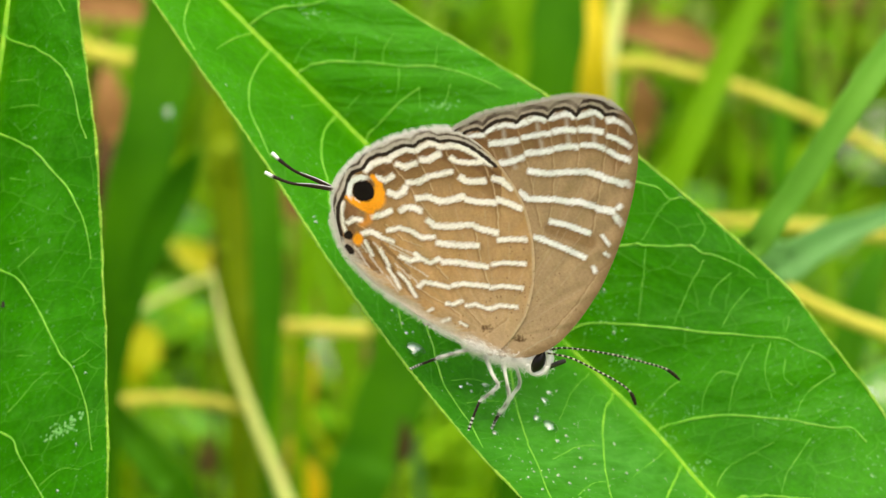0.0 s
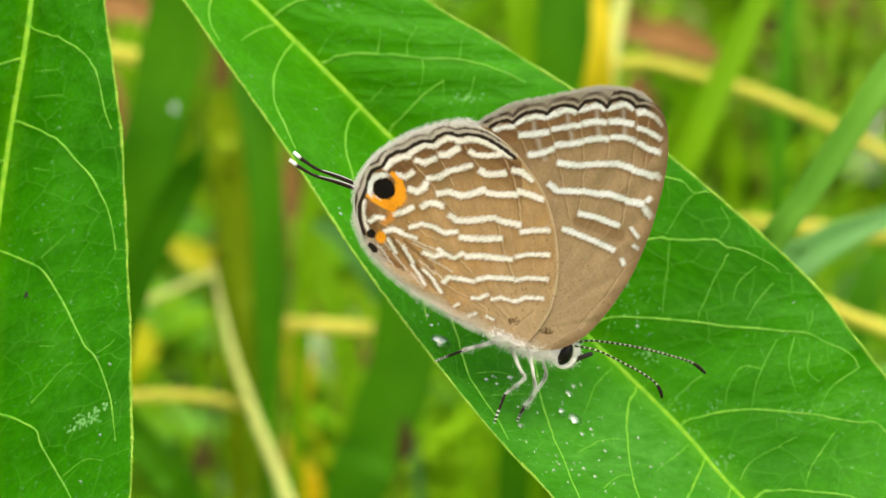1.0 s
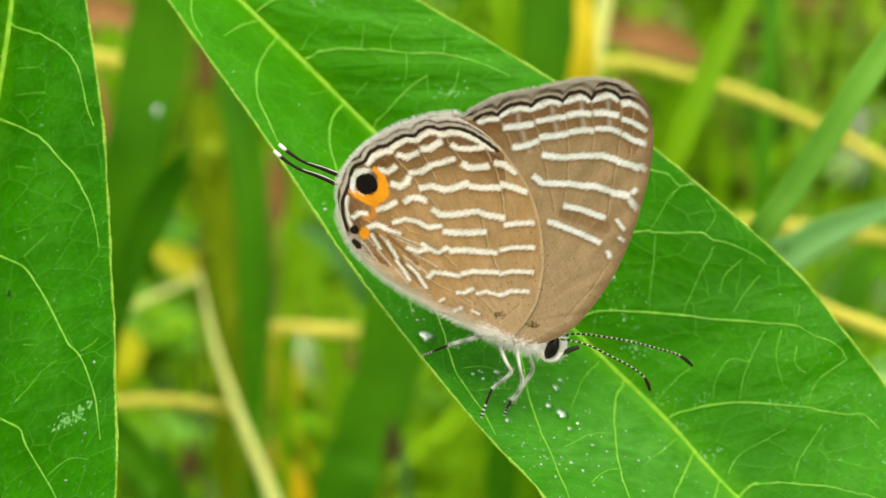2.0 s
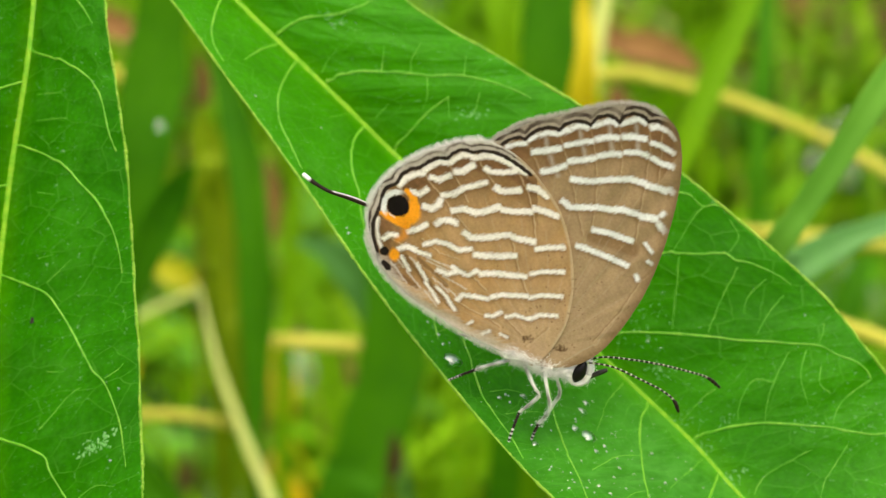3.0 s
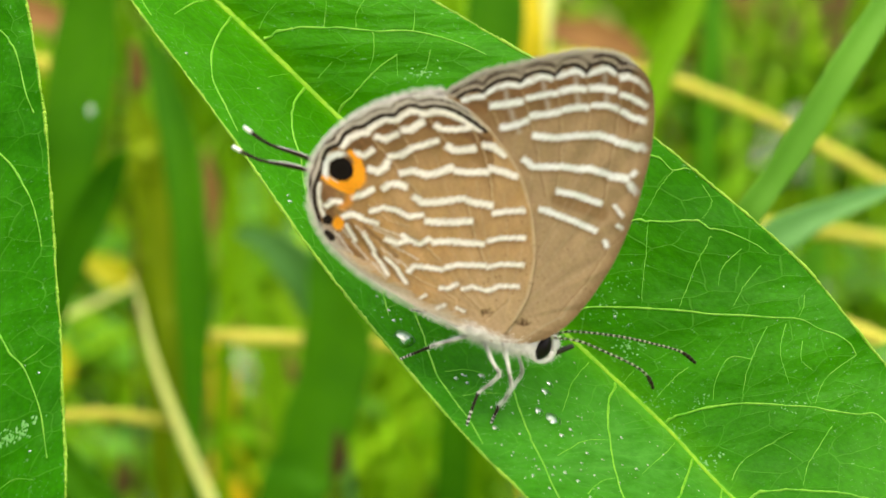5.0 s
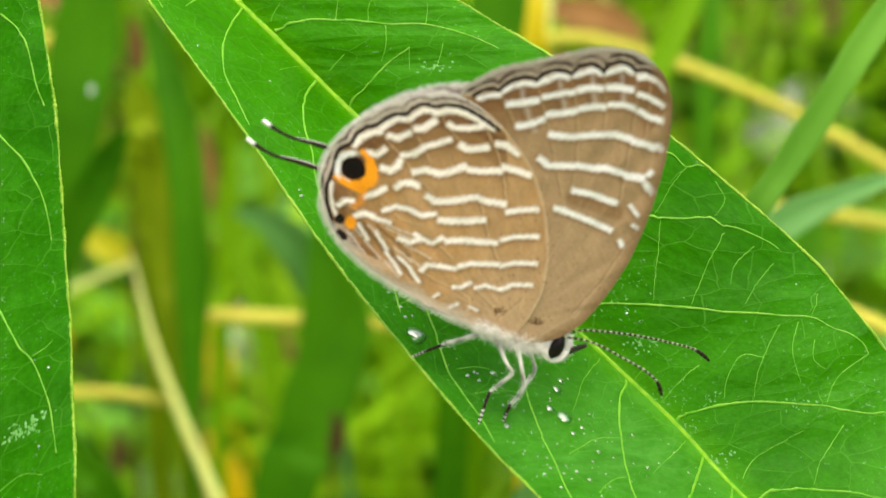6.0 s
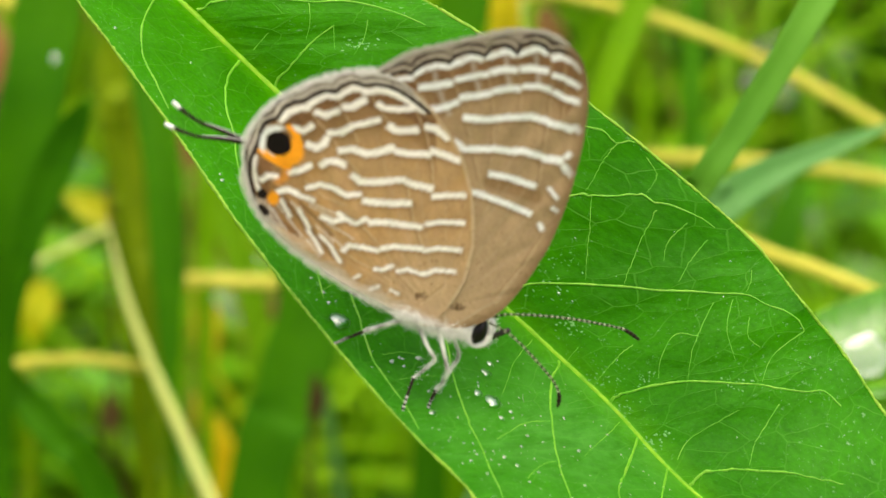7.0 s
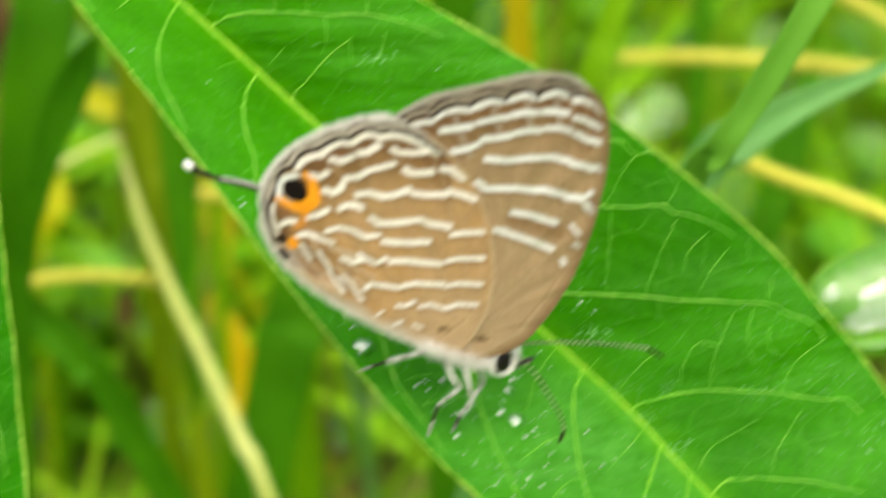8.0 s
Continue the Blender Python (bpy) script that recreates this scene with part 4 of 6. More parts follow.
def wing_colours(p, is_hind):
    fine = 0.018 * np.stack([ragged(p, 24, 13), ragged(p, 24, 14)], 1)
    q = p + 0.03 * np.stack([ragged(p, 9, 1), ragged(p, 9, 2)], 1) + fine
    r = np.linalg.norm(p, axis=1)
    angle = np.arctan2(q[:, 1], q[:, 0])
    line = np.array(HW_LINE if is_hind else FW_LINE)
    turn, far = np.arctan2(line[:, 1], line[:, 0]), np.linalg.norm(line, axis=1)
    order = np.argsort(turn)
    # how far a point lies within (+) or outside (-) the dark line along the margin
    inside = np.interp(angle, turn[order], far[order]) - np.linalg.norm(q, axis=1)
    along = (angle > turn.min() - 0.03) & (angle < turn.max() + 0.03)
    base = BROWN if is_hind else np.array((0.345, 0.232, 0.13))
    col = np.tile(base, (len(p), 1)) * (1 + 0.1 * ragged(p, 1.3, 3) + 0.05 * ragged(p, 5, 23))[:, None]
    if is_hind:
        col = blend(col, (0.45, 0.245, 0.085), 0.55 * np.clip(0.25 + 0.8 * ragged(p, 0.9, 51), 0, 1) * np.clip(r / 3 - 0.7, 0, 1))
    # darker and redder cells towards the margin, greyer towards the root
    col = blend(col, DEEP, 0.85 * np.clip(1.15 - inside / (3.4 if is_hind else 3.0), 0, 1) * along)
    col = blend(col, TAN if is_hind else (0.42, 0.3, 0.185), (0.45 if is_hind else 0.6) * np.clip(1 - r / (4.6 if is_hind else 9.0), 0, 1))
    red = np.array((0.17, 0.086, 0.038)) * (1 + 0.3 * ragged(p, 2.5, 21))[:, None]
    col = blend(col, red, (0.95 if is_hind else 0.7) * edge(np.abs(inside - 0.78), 0.38, 0.3) * along)
    col = blend(col, DEEP * 0.85, 0.4 * edge(np.abs(inside - 1.75), 0.4, 0.4) * along)
    if is_hind:
        for half, streak in DARK_STREAKS:
            paint(col, q, streak, half, DEEP * 0.75, 0.7, 0.1)
    else:
        paint(col, q, ((2.9, 6.55), (4.0, 6.2), (4.95, 5.75)), 0.38, DEEP, 0.6, 0.25)
    # faint rays and the clear veins
    loop = np.array(HW_EDGE if is_hind else FW_EDGE)
    for k, u in enumerate(np.linspace(0.16, 0.84, 9) if is_hind else np.linspace(0.2, 0.72, 9)):
        tip = spline(loop, np.array(u))
        paint(col, q, (tip * 0.12, tip * 0.45 + np.array((0.25 * math.sin(k * 1.7), 0.0)), tip * 0.75), 0.035, TAN, 0.2, 0.06)
    for half, line_of in HW_VEINS if is_hind else FW_VEINS:
        paint(col, q, np.asarray(line_of) - np.array((0.09, 0.0)), half, DEEP * 0.8, 0.4, 0.1)
        paint(col, q, line_of, half * 0.8, (0.58, 0.42, 0.26), 0.55 if is_hind else 0.32, 0.06)
    if not is_hind:
        # whitish sheen painted into the forewing's colours, with a reddish band beside it
        for half, line_of in FW_SHEEN:
            paint(col, q, line_of, half * 0.5, (0.6, 0.57, 0.54), 0.2, 0.25)
            paint(col, q, np.asarray(line_of) - np.array((0.26, 0.0)), half * 0.6, red.mean(0), 0.45, 0.2)
    # white dashes, each with a dark shade beside it
    rows = HW_DASHES if is_hind else FW_DASHES
    for half, dash in rows:
        dash = np.asarray(dash, float)
        mid = dash.mean(0)
        if half > 0.06:
            paint(col, q, dash * (1 - 0.09 / max(np.linalg.norm(mid), 1.0)), half + 0.12, DEEP * 0.8, 0.3, 0.26)
            paint(col, q, dash * (1 - 0.07 / max(np.linalg.norm(mid), 1.0)), half + 0.05, DEEP * 0.55, 0.42, 0.12, True)
    for half, dash in rows:
        tone = CREAM * ((1.12, 1.05, 0.985) if is_hind else (1.03, 1.03, 1.03))
        if half < 0.06:
            paint(col, q + fine, dash, half, tone * 0.8, 0.5, 0.09)
            continue
        dash = np.array(dash, float)
        dash[0] += 0.07 * (dash[0] - dash[1]) / np.linalg.norm(dash[0] - dash[1])
        dash[-1] += 0.07 * (dash[-1] - dash[-2]) / np.linalg.norm(dash[-1] - dash[-2])
        paint(col, q + 1.5 * fine, dash, half * (0.97 + 0.1 * math.sin(37 * float(dash.sum()))), tone, 0.94, 0.15, True)
    if not is_hind:
        # the same painted sheen again, brightening the dashes
        for half, line_of in FW_SHEEN:
            paint(col, q, line_of, half * 0.35, (0.85, 0.85, 0.86), 0.16, 0.2)
    # the border outside the dark line: beige, a second thin line, then a pale edge
    out = -inside
    pale = np.array((0.46, 0.4, 0.355)) if is_hind else np.array((0.35, 0.29, 0.235))
    col = blend(col, pale * (1 + 0.14 * ragged(p, 6, 4))[:, None], np.clip(out / 0.05, 0, 1) * along)
    col = blend(col, (0.62, 0.59, 0.56) if is_hind else (0.29, 0.24, 0.195), 0.85 * np.clip((out - 0.45) / 0.06, 0, 1) * along)
    uneven = np.clip(0.75 + 0.5 * ragged(p, 1.1, 61), 0.25, 1)
    col = blend(col, BLACK * 2.5, (0.95 if is_hind else 1.0) * uneven * edge(np.abs(out - (0.36 if is_hind else 0.4)), 0.06 if is_hind else 0.12, 0.07) * along)
    paint(col, q, line, 0.1, BLACK * 1.2, 1.0, 0.06)
    if is_hind:
        # pale front edge and hairy inner margin
        paint(col, p, HW_EDGE[0:7], 0.09, (0.52, 0.4, 0.26), 0.7, 0.1)
        inner = to_line(p, [HW_EDGE[k] for k in range(14, 20)])
        col = blend(col, (0.52, 0.48, 0.43), 0.8 * np.clip(1 - inner / (0.65 + 0.35 * ragged(p, 4, 9)), 0, 1))
        paint(col, q, ANAL_LINE, 0.05, BLACK * 1.5, 0.9, 0.05)
        # eyespots
        for k in range(len(ORANGE_ARC) - 1):
            paint(col, q, ORANGE_ARC[k:k + 2], (0.13, 0.2, 0.22, 0.22, 0.2, 0.13, 0.1)[k], ORANGE, 1.0, 0.1)
        dot(col, q, (EYESPOT[0] + 0.36, EYESPOT[1] - 0.42), (0.76, 0.68), ORANGE, 0.2)
        paint(col, q, ((-7.6, 8.25), (-7.1, 7.9), (-6.62, 7.62)), 0.2, ORANGE, 1.0, 0.14)
        paint(col, q, ORANGE_WEDGE, 0.17, ORANGE * np.array((0.95, 0.9, 1.0)), 0.5, 0.2)
        cap = q - np.array(EYESPOT)
        ring = edge(np.abs(np.linalg.norm(cap, axis=1) - 0.78), 0.13, 0.1) * np.clip((cap @ np.array((-0.75, 0.66))) * 3 - 0.4, 0, 1)
        col = blend(col, CREAM, 0.95 * ring)
        dot(col, q + fine, EYESPOT, (0.6, 0.62), BLACK * 0.4, 0.08)
        paint(col, q, ((-7.45, 8.35), (-7.2, 8.12)), 0.035, CREAM, 0.6, 0.05)
        dot(col, q, LOW_ORANGE, (0.27, 0.38), ORANGE, 0.14)
        dot(col, q + fine, LOW_SPOT, (0.23, 0.25), BLACK * 0.5, 0.06)
        paint(col, q, (LOWEST_SPOT, (LOWEST_SPOT[0] + 0.22, LOWEST_SPOT[1] - 0.3)), 0.16, BLACK * 0.6, 1.0, 0.08)
    else:
        # darker front edge with a fine rim
        front = to_line(p, [FW_EDGE[k] for k in range(1, 9)])
        col = blend(col, (0.2, 0.125, 0.062), 0.85 * np.clip(1.1 - front / 0.5, 0, 1))
        col = blend(col, (0.42, 0.33, 0.22), 0.6 * edge(np.abs(front - 0.5 + 0.06 * ragged(p, 3, 41)), 0.04, 0.05) * np.clip(1.6 - r / 3.5, 0, 1))
    # worn specks, and dark hairs over the roots
    specks = np.random.default_rng(77)
    for k in range(110):
        c = specks.normal(size=2) * np.array((1.9, 2.4)) + np.array((1.4, 2.6))
        dot(col, q, c, (specks.uniform(0.02, 0.06),) * 2, DEEP * 0.7, 0.03, 0.5)
    marks = np.random.default_rng(78)
    for k in range(22):
        c = marks.normal(size=2) * np.array((0.14, 0.12)) + np.array(((-0.75, 0.65), (1.1, -0.05), (0.95, 0.0))[k % 3])
        paint(col, q, (c, c + marks.normal(size=2) * 0.12), 0.05, DEEP * 0.45, 0.7, 0.09)
    # rows of single scales
    grain = np.random.default_rng(79).normal(size=len(p)) * 0.05
    return np.clip(col * (1 + grain)[:, None], 0.005, 0.95)


def wing_mesh(name, outline, is_hind, around, out, curve):
    """A thin wing with raised veins, slightly bowed; origin at the wing root."""
    grid, rim = wing_points(outline, around, out)
    p = grid.reshape(-1, 2)
    col = wing_colours(p, is_hind)
    keep = np.unique(np.concatenate([np.arange(0, out, 12), [out - 1]]))
    under = grid[keep].reshape(-1, 2)
    under_col = col.reshape(out, around, 3)[keep].reshape(-1, 3) * 0.9

    def height(g):
        a, r = np.arctan2(g[:, 1], g[:, 0]), np.linalg.norm(g, axis=1)
        return curve * (r / 11.0) ** 2 + 0.014 * np.sin(a * 27) * np.clip(r / 6, 0, 1) + 0.03 * np.sin(a * 41 + r) * np.clip(r / 10, 0, 1) ** 2 + 0.02 * ragged(g, 2.2, 11)
    front = np.c_[p, height(p)] * MM
    back = np.c_[under, height(under) - 0.05] * MM
    n = len(p)
    last, low = (out - 1) * around, n + (len(keep) - 1) * around
    faces = [tuple(q[::-1]) for q in grid_faces(out, around, True)] + [tuple(q + n) for q in grid_faces(len(keep), around, True)]
    faces += [(last + k, last + (k + 1) % around, low + (k + 1) % around, low + k) for k in range(around)]
    faces += [tuple(range(around)), tuple(n + k for k in range(around))[::-1]]
    return mesh_of(name, np.concatenate([front, back]), faces, WING, None, np.concatenate([col, under_col]))


def fringe_mesh(outline, first, last, count, length, curve, seed, tone_of=(0.5, 0.44, 0.36)):
    """Fine hair scales standing along part of the wing's margin."""
    rng = np.random.default_rng(seed)
    u = rng.uniform(first / len(outline), last / len(outline), count)
    loop = np.array(list(outline) + [outline[0]])
    p = spline(loop, u)
    t = spline(loop, np.clip(u + 0.003, 0, 1)) - p
    t /= np.linalg.norm(t, axis=1, keepdims=True) + 1e-9
    o = np.stack([t[:, 1], -t[:, 0]], 1)
    o *= np.sign((o * p).sum(1))[:, None]
    v, f, c = [], [], []
    for k in range(count):
        z = curve * (np.linalg.norm(p[k]) / 11.0) ** 2 - 0.04 + rng.normal() * 0.03
        end = min(u[k] * len(outline) - first, last - u[k] * len(outline))
        l = length * rng.uniform(0.35, 1.15) * min(1.0, 0.25 + end / 0.6)
        tip = p[k] + o[k] * l + t[k] * (rng.normal() * 0.09 + 0.05 * math.sin(u[k] * 300))
        w = t[k] * 0.005
        root = p[k] - o[k] * 0.08
        lift = rng.normal() * 0.03
        v += [(*(root - w), z), (*(root + w), z), (*(tip + 0.3 * w), z + lift), (*(tip - 0.3 * w), z + lift)]
        f.append((4 * k, 4 * k + 1, 4 * k + 2, 4 * k + 3))
        tone = rng.uniform(0.9, 1.15)
        c += [np.array(tone_of) * tone] * 2 + [np.array(tone_of) * tone * 1.25] * 2
    return mesh_of("fringe", np.array(v) * MM, f, FRINGE, None, np.clip(c, 0, 0.9), False)


def tail_mesh():
    """The thread-like tail: black with white sides, white tip."""
    w = np.linspace(0, 1, 40)
    c = spline(TAIL, w) - np.array(TAIL[0])
    p = np.c_[c, -0.03 + 0.12 * w]
    v, f = tube(p * MM, (0.12 - 0.03 * w + 0.02 * np.sin(w * 9)) * MM, 8, 0.6)
    ring = np.repeat(w, 8)
    side = np.tile(np.cos(np.linspace(0, 2 * np.pi, 8, endpoint=False)), 40)
    col = np.tile(BLACK, (len(v), 1))
    col = blend(col, CREAM, ((side > 0.8) & (ring < 0.45)).astype(float) * 0.75)
    col = blend(col, CREAM * 1.1, np.clip((ring - 0.8) / 0.05, 0, 1))
    return mesh_of("tail", v, f, BANDED, None, np.clip(col, 0, 0.92))


def banded_tube(name, line, r0, r1, step, count=90, white=0.5, tip=1.1, knob=0.0, tone=(0.7, 0.69, 0.66), first=0.0):
    """A limb or feeler, dark with pale rings from first to tip; knob: how much the end swells."""
    w = np.linspace(0, 1, count)
    p = spline(line, w)
    along = np.concatenate([[0], np.cumsum(np.linalg.norm(np.diff(p, axis=0), axis=1))])
    ring = (along / step) % 1.0
    r = r0 + (r1 - r0) * w + knob * np.exp(-((w - 0.88) / 0.1) ** 2)
    r = r * (1 + 0.12 * np.sin(ring * 2 * np.pi))
    v, f = tube(p * MM, r * MM, 8)
    light = np.repeat((ring < white) & (w < tip) & (w >= first), 8).astype(float)
    light *= np.clip(0.75 + 0.35 * np.sin(np.arange(len(v)) * 2.4), 0, 1)
    col = blend(np.tile(BLACK, (len(v), 1)), tone, light)
    return mesh_of(name, v, f, BANDED, None, np.clip(col, 0, 0.9))


def scaled_leg(line, r0, r1, seed):
    """A leg clad in white scales, with dark chitin showing along one side."""
    w = np.linspace(0, 1, 90)
    p = spline(line, w)
    bumps = np.random.default_rng(seed).normal(size=90) * 0.05
    r = (r0 + (r1 - r0) * w) * (1 + 0.12 * np.sin(w * 11 + seed) + bumps)
    v, f = tube(p * MM, r * MM, 10)
    ang = np.tile(np.linspace(0, 2 * np.pi, 10, endpoint=False), 90)
    ww = np.repeat(w, 10)
    dark = np.clip(np.cos(ang - 1.2) - 0.35 + 0.5 * np.sin(ww * 17 + seed), 0, 1) * 0.75
    col = blend(np.tile((0.74, 0.73, 0.7), (len(v), 1)), (0.1, 0.09, 0.08), dark)
    return mesh_of("leg", v, f, BANDED, None, np.clip(col, 0, 0.9))


def hairs(name, centres, directions, length, seed, mat, per, spread=0.5, width=0.02):
    rng = np.random.default_rng(seed)
    v, f = [], []
    for c, d in zip(centres, directions):
        for k in range(per):
            a = np.asarray(c) + rng.normal(size=3) * 0.12
            g = np.asarray(d) + rng.normal(size=3) * spread
            g = g / np.linalg.norm(g) * length * rng.uniform(0.5, 1.2)
            s = np.cross(g, rng.normal(size=3))
            s = s / (np.linalg.norm(s) + 1e-9) * width
            n = len(v)
            bend = np.array((0.0, -0.06, 0.0)) * length
            v += [a - s, a + s, a + g * 0.6 + s * 0.6, a + g + bend, a + g * 0.6 - s * 0.6]
            f.append((n, n + 1, n + 2, n + 3, n + 4))
    return mesh_of(name, np.array(v) * MM, f, mat, smooth=False)


BODY = [(2.05, -1.67, -0.90), (1.14, -1.15, -0.80), (-0.25, -0.75, -0.80), (-2.10, 0.02, -0.90), (-4.54, 1.56, -1.00), (-6.33, 3.07, -1.00)]
FUZZ = [(-1.82, -0.07, 0.10), (-0.02, -0.80, 0.10)]
HEAD_AT = [(2.06, -1.6, -0.75)]
FEELER_FAR = [(2.37, -0.91, -0.60), (3.47, -0.79, -0.80), (5.90, -1.52, -1.60), (8.04, -2.57, -2.60), (9.03, -3.23, -3.20), (9.69, -4.01, -3.60)]
FEELER_NEAR = [(2.46, -0.82, -0.20), (3.82, -1.02, 0.00), (5.34, -1.78, 0.10), (6.49, -2.53, 0.00), (7.06, -3.16, -0.10), (7.30, -3.89, -0.20)]
PALP = [(2.5, -1.95, -0.70), (3.0, -1.66, -0.60), (3.5, -1.42, -0.50)]
LEGS = [
    [(-1.7, -0.8, -0.60), (-2.86, -1.12, -0.60), (-3.66, -1.57, -1.00)],
    [(-0.95, -1.0, -0.50), (-0.51, -2.13, -0.20), (-0.23, -2.8, -0.20), (-0.82, -3.56, -0.60), (-1.37, -4.14, -0.90)],
    [(0.02, -0.95, -0.40), (0.27, -2.49, -0.10), (0.35, -3.58, -0.30), (0.03, -4.36, -0.80), (-0.35, -4.98, -1.20)],
    [(0.45, -1.34, -1.20), (0.9, -3.0, -1.20), (0.47, -3.94, -1.40), (0.0, -4.87, -1.70), (-0.33, -5.4, -2.00)],
    [(-3.15, -0.40, -1.80), (-4.02, -0.31, -2.50)]]
FEET = [(-5.38, -2.66, -1.85), (-1.99, -5.65, -0.25), (-0.81, -6.09, -1.19), (-0.76, -6.0, -1.46), (-4.90, -1.48, -5.56)]


def basis(origin):
    x, y, z = (Vector(a) for a in EXYZ)
    m = Matrix((x, y, z)).transposed().to_4x4()
    return FRAME @ Matrix.Translation(Vector(origin) * MM) @ m


butterfly = tagged(new("butterfly"), "brown butterfly with white wing bars and orange eyespot on a leaf", "butterfly")
butterfly.matrix_world = basis(WING_ROOT)
FAR_GAP = -0.16


def build_wings():
    fore, hind = wing_mesh("forewing", FW_EDGE, False, 860, 330, 0.25), wing_mesh("hindwing", HW_EDGE, True, 860, 330, 0.2)
    far_fore, far_hind = wing_mesh("forewing", FW_EDGE, False, 400, 120, 0.25), wing_mesh("hindwing", HW_EDGE, True, 400, 120, 0.2)
    fore_fringe = fringe_mesh(FW_EDGE, 8.25, 15.2, 3000, 0.22, 0.25, 3, (0.4, 0.37, 0.32))
    hind_fringe = fringe_mesh(HW_EDGE, 6.8, 12.9, 2000, 0.24, 0.2, 4, (0.66, 0.64, 0.61))
    inner_fringe = fringe_mesh(HW_EDGE, 12.6, 18.8, 2600, 0.36, 0.2, 5, (0.62, 0.59, 0.55))
    tail = tail_mesh()
    made = {}
    for side, gap in (("near", 0.0), ("far", FAR_GAP)):
        f = part("forewing", fore if side == "near" else far_fore, butterfly, "brown forewing with rows of white dashes", pose(0, 0, (gap - 0.14) * MM))
        part("fringe", fore_fringe, f)
        h = part("hindwing", hind if side == "near" else far_hind, butterfly, "brown hindwing with orange-ringed black eyespot", pose(0, 0, gap * MM if side == "near" else (gap - 0.2) * MM))
        part("fringe", hind_fringe, h)
        part("fringe", inner_fringe, h, "pale hairs of the inner margin")
        made[side] = h, part("tail", tail, h, "thread-like black tail with white tip", pose(*(Vector((*TAIL[0], 0)) * MM)))
    return made


hindwings = build_wings()


def build_body():
    w = np.linspace(0, 1, 60)
    line = spline(BODY, w)
    r = np.interp(w, [0, 0.05, 0.18, 0.32, 0.45, 0.6, 0.85, 1.0], [0.3, 0.45, 0.56, 0.62, 0.6, 0.5, 0.4, 0.12])
    body = part("body", mesh_of("body", *tube(line * MM, r * MM, 16), FUR), butterfly, "white furry thorax and abdomen")
    # fur on the side and below
    rng = np.random.default_rng(8)
    c, d = [], []
    for k in range(260):
        i = rng.integers(9, 34)
        a = rng.uniform(-math.pi, 0.6)
        o = np.array((0.0, math.sin(a), math.cos(a) * 1.0))
        c.append(line[i] + o * r[i] * 0.95)
        d.append(o + np.array((-0.9, -0.1, 0)))
    part("fur", hairs("fur", c, d, 0.4, 9, FUR, 16, 0.5, 0.009), body)
    c, d = [], []
    for k in range(110):
        u = rng.uniform(0, 1)
        c.append(np.array(FUZZ[0]) * (1 - u) + np.array(FUZZ[1]) * u + rng.normal(size=3) * np.array((0.05, 0.1, 0.02)))
        d.append(np.array((-0.7 - 0.5 * (1 - u), 0.55, 0.15)))
    low_c = [line[i] + np.array((0.0, -0.5 * r[i], rng.normal() * 0.3)) for i in rng.integers(6, 30, 130)]
    part("fur", hairs("fur", low_c, np.tile((-0.15, -1.0, 0.2), (130, 1)), 0.55, 17, FUR, 12, 0.35, 0.008), body, "soft white fluff between the legs")
    part("fur", hairs("fur", c, d, 0.32, 15, FUR, 7, 0.4, 0.01), body, "white hairs over the wing roots")
    return body


build_body()


def ball(centre, radii, mat, name, turn=0.0, segments=24):
    bm = bmesh.new()
    bmesh.ops.create_uvsphere(bm, u_segments=segments, v_segments=segments // 2, radius=1.0)
    bm.transform(Matrix.Translation(Vector(centre) * MM) @ pose(0, 0, 0, 0, 0, turn) @ Matrix.Diagonal((*(Vector(radii) * MM), 1)))
    me = bpy.data.meshes.new(name)
    bm.to_mesh(me)
    bm.free()
    me.materials.append(mat)
    me.shade_smooth()
    return me


def drop_shape(me, centre, turn):
    """Narrows a ball towards its top and draws its foot to a point."""
    m = pose(0, 0, 0, 0, 0, turn)
    back = m.inverted()
    for q in me.vertices:
        g = back @ (q.co / MM - Vector(centre))
        g.x *= 1 - 0.3 * max(g.y, 0) / 0.8 - 0.35 * max(-g.y - 0.35, 0) / 0.5
        g.x -= 0.12 * max(-g.y - 0.3, 0)
        q.co = (Vector(centre) + m @ g) * MM


def build_head():
    c = np.array(HEAD_AT[0])
    head = part("head", ball(c + np.array((0.1, -0.08, -0.35)), (0.66, 0.82, 0.68), FUR, "head", -18), butterfly, "white furry head")
    for z in (0.3, -1.1):
        at = c + np.array((-0.02, 0.14, z))
        me = ball(at, (0.36, 0.72, 0.36), EYE, "eye", -24, 32)
        drop_shape(me, at, -24)
        eye = part("eye", me, head, "glossy black compound eye with white rim")
        a = np.linspace(0, 2 * math.pi, 49)
        ring = np.stack([0.5 * np.cos(a) * (1 - 0.22 * np.sin(a)), 0.78 * np.sin(a), 0 * a], 1)
        turn = np.array(pose(0, 0, 0, 0, 0, -24).to_3x3())
        part("eye_rim", mesh_of("eye_rim", *tube((ring @ turn.T + at + np.array((0.02, -0.02, -0.1))) * MM, 0.17 * MM, 8), FUR), eye, "white rim of scales")
    rim_c, rim_d = [], []
    for a in np.linspace(-2.9, 0.9, 60):
        o = np.array((0.6 * math.cos(a), 0.82 * math.sin(a), -0.4))
        rim_c.append(c + o)
        rim_d.append(np.array((math.cos(a) * 0.8, math.sin(a), -0.2)))
    part("fur", hairs("fur", rim_c, rim_d, 0.2, 12, FUR, 9, 0.35, 0.016), head)
    part("palp", mesh_of("palp", *tube(spline(PALP, np.linspace(0, 1, 16)) * MM, (0.1 + 0.05 * np.sin(np.linspace(0, 3, 16))) * MM, 8), DARK), head, "short black palp")
    return head


build_head()


